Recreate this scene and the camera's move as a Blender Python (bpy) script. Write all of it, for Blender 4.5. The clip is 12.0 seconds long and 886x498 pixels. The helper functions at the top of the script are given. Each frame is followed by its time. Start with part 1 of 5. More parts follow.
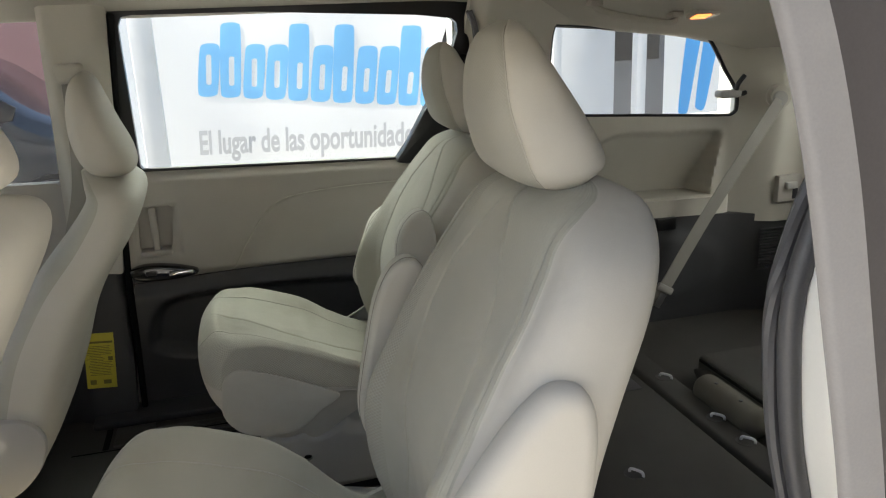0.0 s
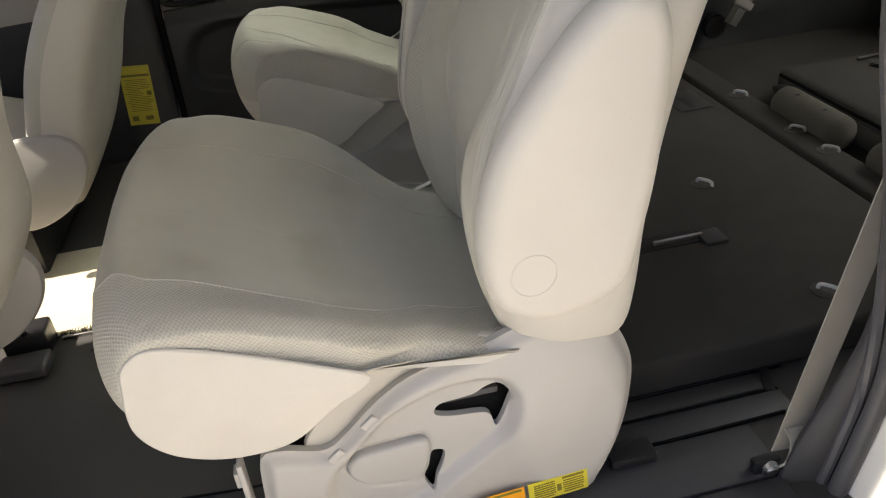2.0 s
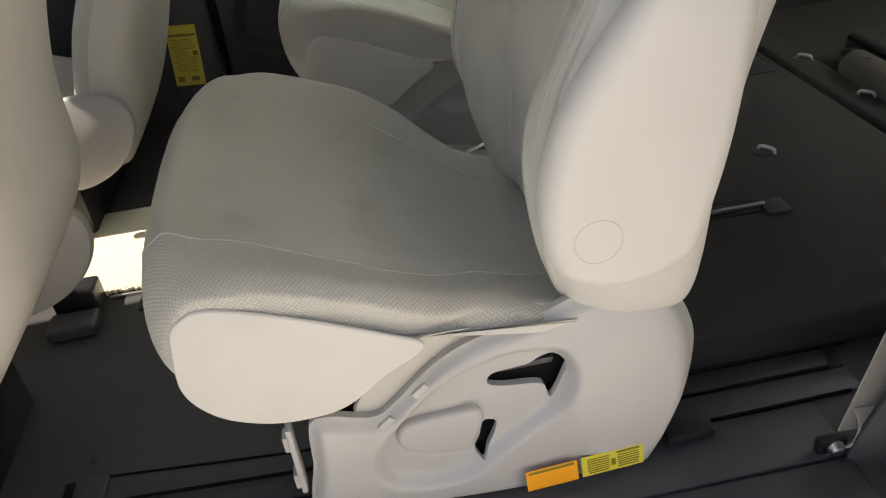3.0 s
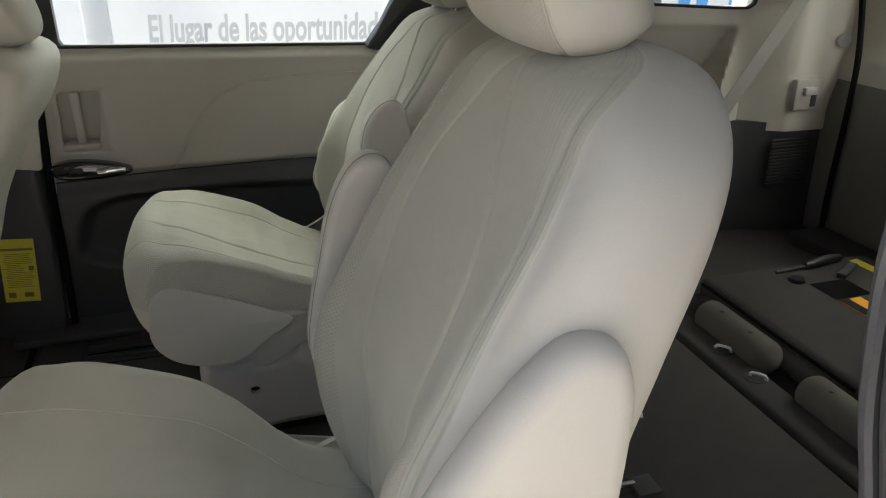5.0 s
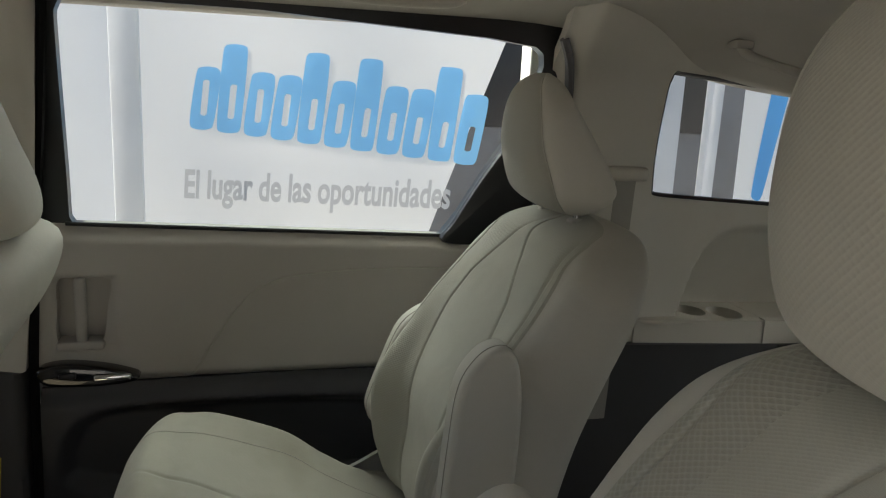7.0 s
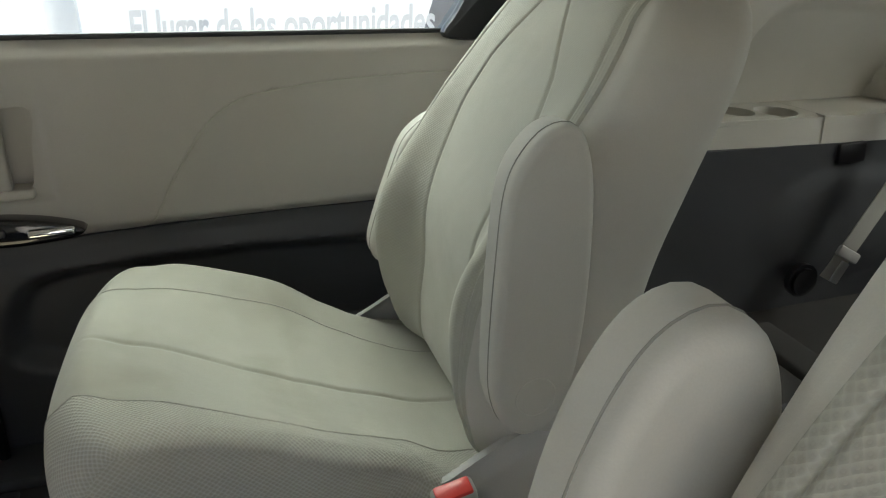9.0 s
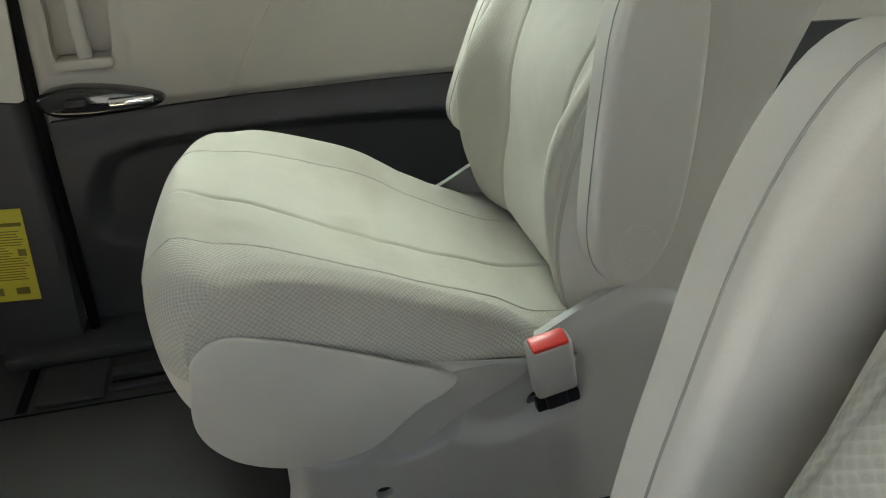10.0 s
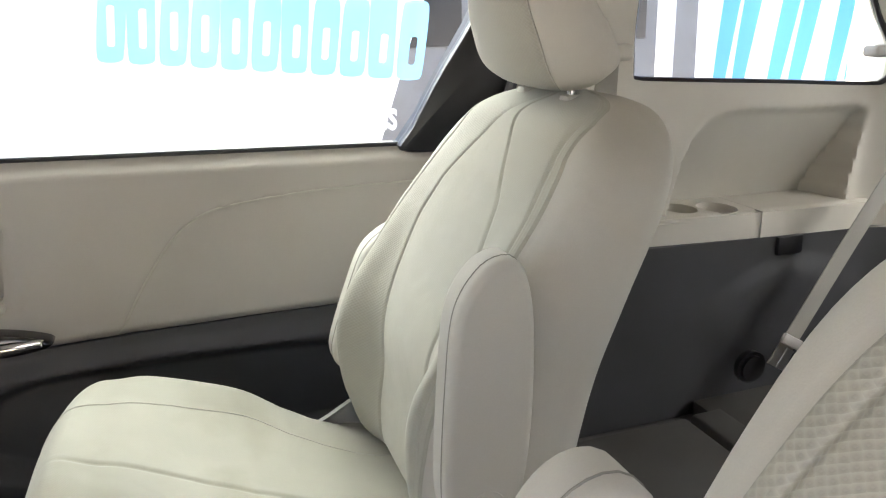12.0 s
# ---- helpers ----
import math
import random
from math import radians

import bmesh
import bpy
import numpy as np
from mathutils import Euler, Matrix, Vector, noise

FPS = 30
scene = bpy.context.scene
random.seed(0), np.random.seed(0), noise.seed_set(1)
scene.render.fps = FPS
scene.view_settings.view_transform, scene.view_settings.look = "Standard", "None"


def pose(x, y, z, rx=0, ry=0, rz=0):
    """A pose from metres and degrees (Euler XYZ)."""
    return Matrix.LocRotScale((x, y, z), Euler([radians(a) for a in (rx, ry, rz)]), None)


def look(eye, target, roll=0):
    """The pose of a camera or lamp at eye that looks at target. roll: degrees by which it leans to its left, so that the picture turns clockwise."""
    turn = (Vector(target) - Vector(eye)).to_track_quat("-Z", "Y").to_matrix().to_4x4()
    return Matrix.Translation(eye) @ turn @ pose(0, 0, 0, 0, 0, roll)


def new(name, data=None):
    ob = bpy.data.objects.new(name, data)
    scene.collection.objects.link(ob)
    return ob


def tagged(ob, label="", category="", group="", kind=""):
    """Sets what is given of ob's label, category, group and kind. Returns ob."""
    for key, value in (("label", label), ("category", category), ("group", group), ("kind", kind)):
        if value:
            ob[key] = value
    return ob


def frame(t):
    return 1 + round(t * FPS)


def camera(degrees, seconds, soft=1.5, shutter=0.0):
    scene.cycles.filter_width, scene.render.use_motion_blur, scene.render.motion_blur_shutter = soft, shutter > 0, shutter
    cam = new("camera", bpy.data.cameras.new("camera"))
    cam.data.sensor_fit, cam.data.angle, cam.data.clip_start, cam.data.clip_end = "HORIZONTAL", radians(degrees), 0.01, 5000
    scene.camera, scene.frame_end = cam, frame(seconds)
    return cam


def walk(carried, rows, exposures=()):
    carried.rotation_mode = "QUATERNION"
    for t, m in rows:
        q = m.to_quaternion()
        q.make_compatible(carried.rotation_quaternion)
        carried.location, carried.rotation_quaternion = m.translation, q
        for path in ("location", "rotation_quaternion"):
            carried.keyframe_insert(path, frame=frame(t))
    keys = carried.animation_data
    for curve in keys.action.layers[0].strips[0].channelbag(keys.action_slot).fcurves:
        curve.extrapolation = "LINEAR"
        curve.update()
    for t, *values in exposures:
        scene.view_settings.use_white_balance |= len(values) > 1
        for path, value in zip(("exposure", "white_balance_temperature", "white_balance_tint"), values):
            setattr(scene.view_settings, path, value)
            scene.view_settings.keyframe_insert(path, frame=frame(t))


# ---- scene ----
cam = camera(59.0, 12.0, 1.15)
PATH = [
    (0, (-0.1049, -0.5680, 1.0591), (0.3926, 1.2847, 0.4932), -2.27),
    (0.5, (-0.0775, -0.5181, 1.0197), (0.3504, 1.3124, 0.3371), -3.88),
    (1, (-0.0770, -0.5131, 0.9779), (0.3065, 1.2767, 0.1720), -4.76),
    (1.5, (-0.0846, -0.5103, 0.9103), (0.2648, 1.2339, -0.0040), -5.03),
    (2, (-0.0858, -0.5191, 0.8511), (0.1846, 1.1644, -0.1943), -6.32),
    (2.5, (-0.1162, -0.5014, 0.8173), (0.0253, 1.1453, -0.3090), -7.84),
    (4.5, (-0.0276, -0.4024, 0.9337), (0.3492, 1.3573, 0.0611), -1.50),
    (5, (-0.0370, -0.3124, 0.9607), (0.4983, 1.4494, 0.1799), -0.24),
    (5.5, (-0.0646, -0.2292, 1.0000), (0.5708, 1.5527, 0.3511), 2.26),
    (6, (-0.0753, -0.1342, 1.0181), (0.5066, 1.7143, 0.5236), 3.02),
    (6.5, (-0.0553, 0.0025, 1.0104), (0.4522, 1.8907, 0.5897), 3.77),
    (8.5, (-0.0385, 0.3835, 0.8767), (0.5513, 2.1889, 0.2501), -0.25),
    (9, (-0.0263, 0.3981, 0.8261), (0.5109, 2.1674, 0.0641), -1.03),
    (9.5, (-0.0346, 0.4090, 0.7955), (0.4197, 2.1495, -0.0788), -2.30),
    (10, (-0.0693, 0.4048, 0.7542), (0.3066, 2.1223, -0.1991), -2.74),
    (10.5, (-0.1027, 0.4073, 0.7268), (0.1749, 2.1197, -0.2684), -5.34),
    (11, (-0.0811, 0.3982, 0.7464), (0.2666, 2.1306, -0.1906), -4.67),
    (11.5, (-0.0433, 0.3679, 0.8337), (0.4743, 2.1178, 0.0152), -2.43),
    (12, (-0.0192, 0.3561, 0.8955), (0.6146, 2.1592, 0.3063), -1.32),
]
EXPOSURES = [(0, 1.2, 6900, 11), (1.0, 1.3, 7050, 13), (2.0, 1.25, 7150, 15), (2.5, 1.1, 7050, 15), (4.5, 1.05, 6850, 13), (5.5, 1.3, 6950, 12), (6.0, 1.15, 7000, 12), (6.5, 0.75, 6950, 12), (8.5, 0.5, 6850, 9), (9.0, 1.55, 6700, 8), (9.5, 2.0, 6650, 7), (10.0, 2.05, 6650, 7), (10.5, 2.25, 6650, 7), (11.3, 2.3, 6700, 9), (12.0, 2.4, 6750, 17)]
walk(cam, [(t, look(eye, target, roll)) for t, eye, target, roll in PATH], EXPOSURES)

# ---- world, sun and exposure ----
world = bpy.data.worlds.new("sky")
scene.world = world
world.use_nodes = True
wn = world.node_tree.nodes
sky = wn.new("ShaderNodeTexSky")
sky.sky_type = "NISHITA"
sky.sun_disc = False
SUN_EL, SUN_AZ = 51.0, 91.5      # degrees; azimuth of the sun from +y towards -x
sky.sun_elevation = radians(SUN_EL)
sky.sun_rotation = radians(-SUN_AZ)
wn["Background"].inputs["Strength"].default_value = 0.11
world.node_tree.links.new(sky.outputs[0], wn["Background"].inputs["Color"])
sun_data = bpy.data.lights.new("sun", "SUN")
sun_data.energy, sun_data.angle, sun_data.color = 5.0, radians(0.6), (1.0, 0.95, 0.86)
sun = new("sun", sun_data)
ce, se = math.cos(radians(SUN_EL)), math.sin(radians(SUN_EL))
to_sun = Vector((-math.sin(radians(SUN_AZ)) * ce, math.cos(radians(SUN_AZ)) * ce, se))
sun.matrix_world = look(to_sun * 20, (0, 0, 0))
# added fill lamp in place of sky at far sliding window, above roof's edge
pane_fill = bpy.data.lights.new("window_fill", "AREA")
pane_fill.shape, pane_fill.size, pane_fill.size_y = "RECTANGLE", 0.95, 0.40
pane_fill.energy, pane_fill.color = 5.5, (0.90, 1.0, 0.93)
new("window_fill", pane_fill).matrix_world = look((0.10, 1.98, 1.30), (0.16, 1.15, 0.42))
# lamp added behind the tailgate window, above the roof's rear edge, as extra sky
gate_fill = bpy.data.lights.new("tailgate_fill", "AREA")
gate_fill.shape, gate_fill.size, gate_fill.size_y = "RECTANGLE", 1.2, 0.40
gate_fill.energy, gate_fill.color = 5.0, (0.96, 1.0, 0.97)
new("tailgate_fill", gate_fill).matrix_world = look((2.12, 0.84, 1.12), (1.30, 0.95, 0.35))


# ---- materials ----
def material(name, color, rough=0.6, metal=0.0, vary=0.12, scale=40.0, bump=0.15, bump_scale=400.0, weave=0.0, stain=0.0, sheen=0.0, coat=0.0, rib=0.0, dots=0.95, folds=0.0, fade=None):
    """A surface with blotches at one scale and grain at another; weave: dots of a spacer fabric that size in metres."""
    m = bpy.data.materials.new(name)
    m.use_nodes = True
    nt = m.node_tree
    n, l = nt.nodes, nt.links
    b = n["Principled BSDF"]
    b.inputs["Roughness"].default_value, b.inputs["Metallic"].default_value = rough, metal
    b.inputs["Sheen Weight"].default_value, b.inputs["Coat Weight"].default_value = sheen, coat
    tc = n.new("ShaderNodeTexCoord")
    big = n.new("ShaderNodeTexNoise")
    big.inputs["Scale"].default_value, big.inputs["Detail"].default_value = scale / 8, 4
    l.new(tc.outputs["Object"], big.inputs["Vector"])
    fine = n.new("ShaderNodeTexNoise")
    fine.inputs["Scale"].default_value, fine.inputs["Detail"].default_value = bump_scale, 3
    l.new(tc.outputs["Object"], fine.inputs["Vector"])
    ramp = n.new("ShaderNodeMix")
    ramp.data_type = "RGBA"
    ramp.inputs["A"].default_value = (*[c * (1 - vary) for c in color], 1)
    ramp.inputs["B"].default_value = (*[min(1, c * (1 + vary)) for c in color], 1)
    add = n.new("ShaderNodeMath")
    add.operation = "MULTIPLY_ADD"
    l.new(fine.outputs["Fac"], add.inputs[0])
    add.inputs[1].default_value = 0.5
    l.new(big.outputs["Fac"], add.inputs[2])
    rng = n.new("ShaderNodeMapRange")
    rng.inputs["From Min"].default_value, rng.inputs["From Max"].default_value = 0.45, 1.05
    l.new(add.outputs[0], rng.inputs["Value"])
    l.new(rng.outputs[0], ramp.inputs["Factor"])
    out = ramp.outputs["Result"]
    height = fine.outputs["Fac"]
    if stain:
        st = n.new("ShaderNodeTexNoise")
        st.inputs["Scale"].default_value, st.inputs["Detail"].default_value = 6.0, 6
        l.new(tc.outputs["Object"], st.inputs["Vector"])
        sr = n.new("ShaderNodeMapRange")
        sr.inputs["From Min"].default_value, sr.inputs["From Max"].default_value = 0.52, 0.72
        sr.inputs["To Max"].default_value = stain
        l.new(st.outputs["Fac"], sr.inputs["Value"])
        mx = n.new("ShaderNodeMix")
        mx.data_type = "RGBA"
        l.new(sr.outputs[0], mx.inputs["Factor"])
        l.new(out, mx.inputs["A"])
        mx.inputs["B"].default_value = (color[0] * 0.62, color[1] * 0.57, color[2] * 0.48, 1)
        out = mx.outputs["Result"]
    if weave:
        vo = n.new("ShaderNodeTexVoronoi")
        vo.voronoi_dimensions = "2D"
        vo.inputs["Scale"].default_value, vo.inputs["Randomness"].default_value = 1 / weave, 0.12
        mp = n.new("ShaderNodeMapping")
        mp.inputs["Rotation"].default_value = (0, 0, radians(45))
        l.new(tc.outputs["UV"], mp.inputs["Vector"])
        l.new(mp.outputs[0], vo.inputs["Vector"])
        vr = n.new("ShaderNodeMapRange")
        vr.inputs["From Min"].default_value, vr.inputs["From Max"].default_value = 0.2, 0.65
        l.new(vo.outputs["Distance"], vr.inputs["Value"])
        dk = n.new("ShaderNodeMix")
        dk.data_type, dk.blend_type = "RGBA", "MULTIPLY"
        dk.inputs["B"].default_value = (dots, dots * 0.997, dots * 0.99, 1)
        inv = n.new("ShaderNodeMath")
        inv.operation = "SUBTRACT"
        inv.inputs[0].default_value = 1.0
        l.new(vr.outputs[0], inv.inputs[1])
        weight = inv.outputs[0]
        if fade:
            sep, fz, mu = n.new("ShaderNodeSeparateXYZ"), n.new("ShaderNodeMapRange"), n.new("ShaderNodeMath")
            l.new(tc.outputs["Object"], sep.inputs[0])
            l.new(sep.outputs["Z"], fz.inputs["Value"])
            fz.inputs["From Min"].default_value, fz.inputs["From Max"].default_value = fade
            fz.inputs["To Min"].default_value, fz.inputs["To Max"].default_value = 1.0, 0.12
            mu.operation = "MULTIPLY"
            l.new(inv.outputs[0], mu.inputs[0])
            l.new(fz.outputs[0], mu.inputs[1])
            weight = mu.outputs[0]
        l.new(weight, dk.inputs["Factor"])
        l.new(out, dk.inputs["A"])
        out = dk.outputs["Result"]
        hg = n.new("ShaderNodeMath")
        hg.operation = "SUBTRACT"
        hg.inputs[0].default_value = 1.0
        l.new(weight, hg.inputs[1])
        height = hg.outputs[0]
    if rib:
        wv = n.new("ShaderNodeTexWave")
        wv.bands_direction = "X"
        wv.inputs["Scale"].default_value, wv.inputs["Distortion"].default_value = 0.314 / rib, 0.0
        l.new(tc.outputs["UV"], wv.inputs["Vector"])
        height = wv.outputs["Fac"]
    l.new(out, b.inputs["Base Color"])
    bp = n.new("ShaderNodeBump")
    bp.inputs["Strength"].default_value, bp.inputs["Distance"].default_value = bump, 0.0016 if weave or rib else 0.001
    l.new(height, bp.inputs["Height"])
    if folds:
        fo = n.new("ShaderNodeTexNoise")
        fo.inputs["Scale"].default_value, fo.inputs["Detail"].default_value, fo.inputs["Distortion"].default_value = 11.0, 2, 0.6
        l.new(tc.outputs["Object"], fo.inputs["Vector"])
        b2 = n.new("ShaderNodeBump")
        b2.inputs["Strength"].default_value, b2.inputs["Distance"].default_value = folds, 0.012
        l.new(fo.outputs["Fac"], b2.inputs["Height"])
        l.new(b2.outputs[0], bp.inputs["Normal"])
    l.new(bp.outputs[0], b.inputs["Normal"])
    return m


BEIGE = (0.52, 0.495, 0.43)
M_FABRIC = material("seat_fabric", (0.405, 0.396, 0.333), 0.95, vary=0.12, bump=0.09, bump_scale=1100, weave=0.0026, dots=0.965, stain=0.42, sheen=0.2, folds=0.16)
M_MESH = material("spacer_mesh_fabric", (0.475, 0.46, 0.392), 0.9, vary=0.06, bump=0.5, weave=0.0042, sheen=0.1, dots=0.77, folds=0.25)
M_SOFT = material("fine_mesh_fabric", (0.375, 0.365, 0.315), 0.9, vary=0.06, bump=0.16, weave=0.0036, sheen=0.1, dots=0.955, folds=0.3)
M_WORN = material("stretched_mesh_fabric", (0.41, 0.40, 0.338), 0.9, vary=0.06, bump=0.32, weave=0.0042, sheen=0.1, dots=0.85, folds=0.25)
M_BOLSTER = material("bolster_mesh_fabric", (0.395, 0.383, 0.325), 0.9, vary=0.06, bump=0.2, weave=0.0036, sheen=0.1, dots=0.94, folds=0.3)
M_RIB = material("ribbed_mesh_fabric", (0.405, 0.396, 0.333), 0.9, vary=0.06, bump=0.15, rib=0.0036, sheen=0.1, folds=0.3)
M_SIDE = material("seat_side_cloth", (0.50, 0.482, 0.428), 0.75, vary=0.05, bump=0.12, bump_scale=700, stain=0.2, folds=0.22)
M_STITCH = material("sewn_seam_thread", (0.25, 0.24, 0.21), 0.9, vary=0.15)
M_PIPING = material("piping_thread", (0.44, 0.425, 0.37), 0.8, vary=0.1)
M_BASE = material("beige_seat_plastic", (0.40, 0.388, 0.362), 0.42, vary=0.05, bump=0.08, bump_scale=600, stain=0.1)
M_BEIGE = material("beige_trim_plastic", BEIGE, 0.55, vary=0.05, bump=0.12, bump_scale=700, stain=0.12)
M_PAD = material("beige_padded_trim", (0.40, 0.378, 0.338), 0.6, vary=0.05, bump=0.15, bump_scale=600)
M_HEAD = material("headliner_cloth", (0.44, 0.415, 0.36), 0.95, vary=0.07, bump=0.3, bump_scale=700)
M_DARK = material("charcoal_trim_plastic", (0.045, 0.045, 0.048), 0.5, vary=0.15, bump=0.12, bump_scale=600, stain=0.2)
M_FLOOR = material("dark_floor_vinyl", (0.048, 0.046, 0.044), 0.55, vary=0.2, bump=0.2, bump_scale=500, stain=0.3)
M_CARPET = material("charcoal_carpet", (0.044, 0.041, 0.037), 0.95, vary=0.25, bump=0.8, bump_scale=900, stain=0.3)
M_MAT = material("cream_carpet", (0.60, 0.55, 0.42), 0.95, vary=0.12, bump=0.9, bump_scale=500)
M_BLACK = material("black_plastic", (0.012, 0.012, 0.014), 0.35, vary=0.1, bump=0.05)
M_GLOSS = material("piano_black_plastic", (0.008, 0.008, 0.010), 0.08, vary=0.1, bump=0.0, coat=0.6)
M_RUBBER = material("rubber_seal", (0.085, 0.085, 0.09), 0.4, vary=0.2, bump=0.2)
M_GAP = material("dark_groove", (0.008, 0.008, 0.008), 1.0, vary=0.2, bump=0.1)
M_GAP.node_tree.nodes["Principled BSDF"].inputs["Specular IOR Level"].default_value = 0.1
M_STEEL = material("brushed_steel", (0.55, 0.55, 0.56), 0.3, metal=1.0, vary=0.1, bump=0.1)
M_CHROME = material("chrome", (0.85, 0.85, 0.87), 0.08, metal=1.0, vary=0.02, bump=0.0)
M_PAINT = material("pearl_white_paint", (0.78, 0.78, 0.74), 0.25, vary=0.03, bump=0.02, coat=0.5)
M_BELT = material("beige_webbing", (0.31, 0.295, 0.26), 0.75, vary=0.08, bump=0.4, rib=0.0022)
M_YELLOW = material("yellow_label", (0.62, 0.54, 0.05), 0.45, vary=0.05, bump=0.03)
M_ORANGE = material("orange_label", (0.85, 0.36, 0.015), 0.45, vary=0.05, bump=0.03)
M_INK = material("label_ink", (0.19, 0.16, 0.02), 0.6, vary=0.1, bump=0.0)
M_RED = material("red_button", (0.62, 0.045, 0.035), 0.35, vary=0.05, bump=0.02)
M_TAN = material("tan_roll_cloth", (0.115, 0.105, 0.087), 0.95, vary=0.12, bump=0.5, bump_scale=800)
M_LAMPGLASS = material("lamp_lens", (0.75, 0.72, 0.66), 0.25, vary=0.05, bump=0.05)
M_CONCRETE = material("pale_concrete", (0.48, 0.47, 0.445), 0.9, vary=0.18, scale=8, bump=0.4, bump_scale=60, stain=0.35)
M_WALLGREY = material("grey_render", (0.16, 0.165, 0.175), 0.9, vary=0.15, scale=10, bump=0.2, bump_scale=80, stain=0.3)
M_CREAM = material("bounce_wall_cream", (0.78, 0.76, 0.72), 0.9, vary=0.1, scale=10, bump=0.2, bump_scale=80, stain=0.25)
M_POST = material("painted_steel_post", (0.62, 0.64, 0.66), 0.4, vary=0.08, bump=0.05, stain=0.15)
M_PINK = material("pink_render", (0.34, 0.20, 0.20), 0.9, vary=0.1, scale=10, bump=0.2, bump_scale=60)
M_TINT = material("tinted_glass", (0.018, 0.016, 0.019), 0.12, vary=0.25, scale=14, bump=0.0)
M_TINT.node_tree.nodes["Principled BSDF"].inputs["Specular IOR Level"].default_value = 0.25
M_GATE = material("dark_tailgate_trim", (0.17, 0.16, 0.142), 0.6, vary=0.08, bump=0.15, bump_scale=600, stain=0.15)
M_DOORGREY = material("grey_door_seal", (0.125, 0.125, 0.13), 0.45, vary=0.12, bump=0.15, stain=0.1)
M_CARPAINT = material("dark_car_paint", (0.02, 0.022, 0.026), 0.15, vary=0.05, bump=0.0, coat=0.7)


def banner_cloth(name, color):
    """Thin printed vinyl: light comes through it from behind."""
    m = material(name, color, 0.5, vary=0.04, scale=12, bump=0.1, bump_scale=30)
    n, l = m.node_tree.nodes, m.node_tree.links
    mix, tr = n.new("ShaderNodeMixShader"), n.new("ShaderNodeBsdfTranslucent")
    tr.inputs["Color"].default_value = (*color, 1)
    mix.inputs[0].default_value = 0.5
    l.new(n["Principled BSDF"].outputs[0], mix.inputs[1])
    l.new(tr.outputs[0], mix.inputs[2])
    l.new(mix.outputs[0], n["Material Output"].inputs["Surface"])
    return m


M_VINYL = banner_cloth("white_vinyl", (0.92, 0.94, 0.945))
M_VBLUE = banner_cloth("blue_print", (0.13, 0.46, 0.86))
M_VSKY = banner_cloth("faded_blue_print", (0.24, 0.58, 0.90))
M_VGREY = banner_cloth("grey_print", (0.60, 0.62, 0.64))

M_GLASS = bpy.data.materials.new("window_glass")
M_GLASS.use_nodes = True
gb = M_GLASS.node_tree.nodes["Principled BSDF"]
gb.inputs["Base Color"].default_value = (0.955, 0.98, 0.97, 1)
gb.inputs["Roughness"].default_value, gb.inputs["IOR"].default_value, gb.inputs["Transmission Weight"].default_value = 0.0, 1.15, 1.0

M_CLEAR = M_GLASS.copy()
M_CLEAR.name = "clear_glass"
M_CLEAR.node_tree.nodes["Principled BSDF"].inputs["Base Color"].default_value = (0.97, 0.985, 0.975, 1)

M_AMBER = bpy.data.materials.new("lit_amber_bulb")
M_AMBER.use_nodes = True
ab = M_AMBER.node_tree.nodes["Principled BSDF"]
ab.inputs["Base Color"].default_value = (0.9, 0.5, 0.25, 1)
ab.inputs["Emission Color"].default_value, ab.inputs["Emission Strength"].default_value = (1.0, 0.27, 0.06, 1), 1.0


# ---- mesh tools ----
def thing(name, at, label, category, group="", kind=""):
    ob = new(name)
    ob.location = at
    ob.empty_display_size = 0.05
    return tagged(ob, label, category, group, kind)


def origin_of(ob):
    at = Vector((0, 0, 0))
    while ob is not None:
        at = at + ob.location
        ob = ob.parent
    return at


def link(name, me, mats, parent=None, label="", smooth=True):
    for m in mats if isinstance(mats, (list, tuple)) else [mats]:
        me.materials.append(m)
    if smooth:
        me.polygons.foreach_set("use_smooth", [True] * len(me.polygons))
    ob = new(name, me)
    if parent is not None:
        me.transform(Matrix.Translation(-origin_of(parent)))
        ob.parent = parent
    if label:
        tagged(ob, label)
    return ob


def part(name, bm, mats, parent=None, label="", smooth=True):
    bmesh.ops.recalc_face_normals(bm, faces=bm.faces)
    me = bpy.data.meshes.new(name)
    bm.to_mesh(me)
    bm.free()
    if smooth:
        me.set_sharp_from_angle(angle=radians(38))
    return link(name, me, mats, parent, label, smooth)


def box_bm(x0, x1, y0, y1, z0, z1, bevel=0.004, seg=2, bm=None, m=None):
    own = bmesh.new()
    bmesh.ops.create_cube(own, size=1.0)
    for v in own.verts:
        v.co = Vector(((x0 + x1) / 2 + v.co.x * (x1 - x0), (y0 + y1) / 2 + v.co.y * (y1 - y0), (z0 + z1) / 2 + v.co.z * (z1 - z0)))
    if bevel:
        bmesh.ops.bevel(own, geom=own.edges[:], offset=bevel, segments=seg, affect="EDGES", profile=0.5)
    if m is not None:
        own.transform(m)
    if bm is None:
        return own
    me = bpy.data.meshes.new("tmp")
    own.to_mesh(me)
    own.free()
    bm.from_mesh(me)
    bpy.data.meshes.remove(me)
    return bm


def merge(bms):
    out = bmesh.new()
    for b in bms:
        me = bpy.data.meshes.new("tmp")
        b.to_mesh(me)
        b.free()
        out.from_mesh(me)
        bpy.data.meshes.remove(me)
    return out


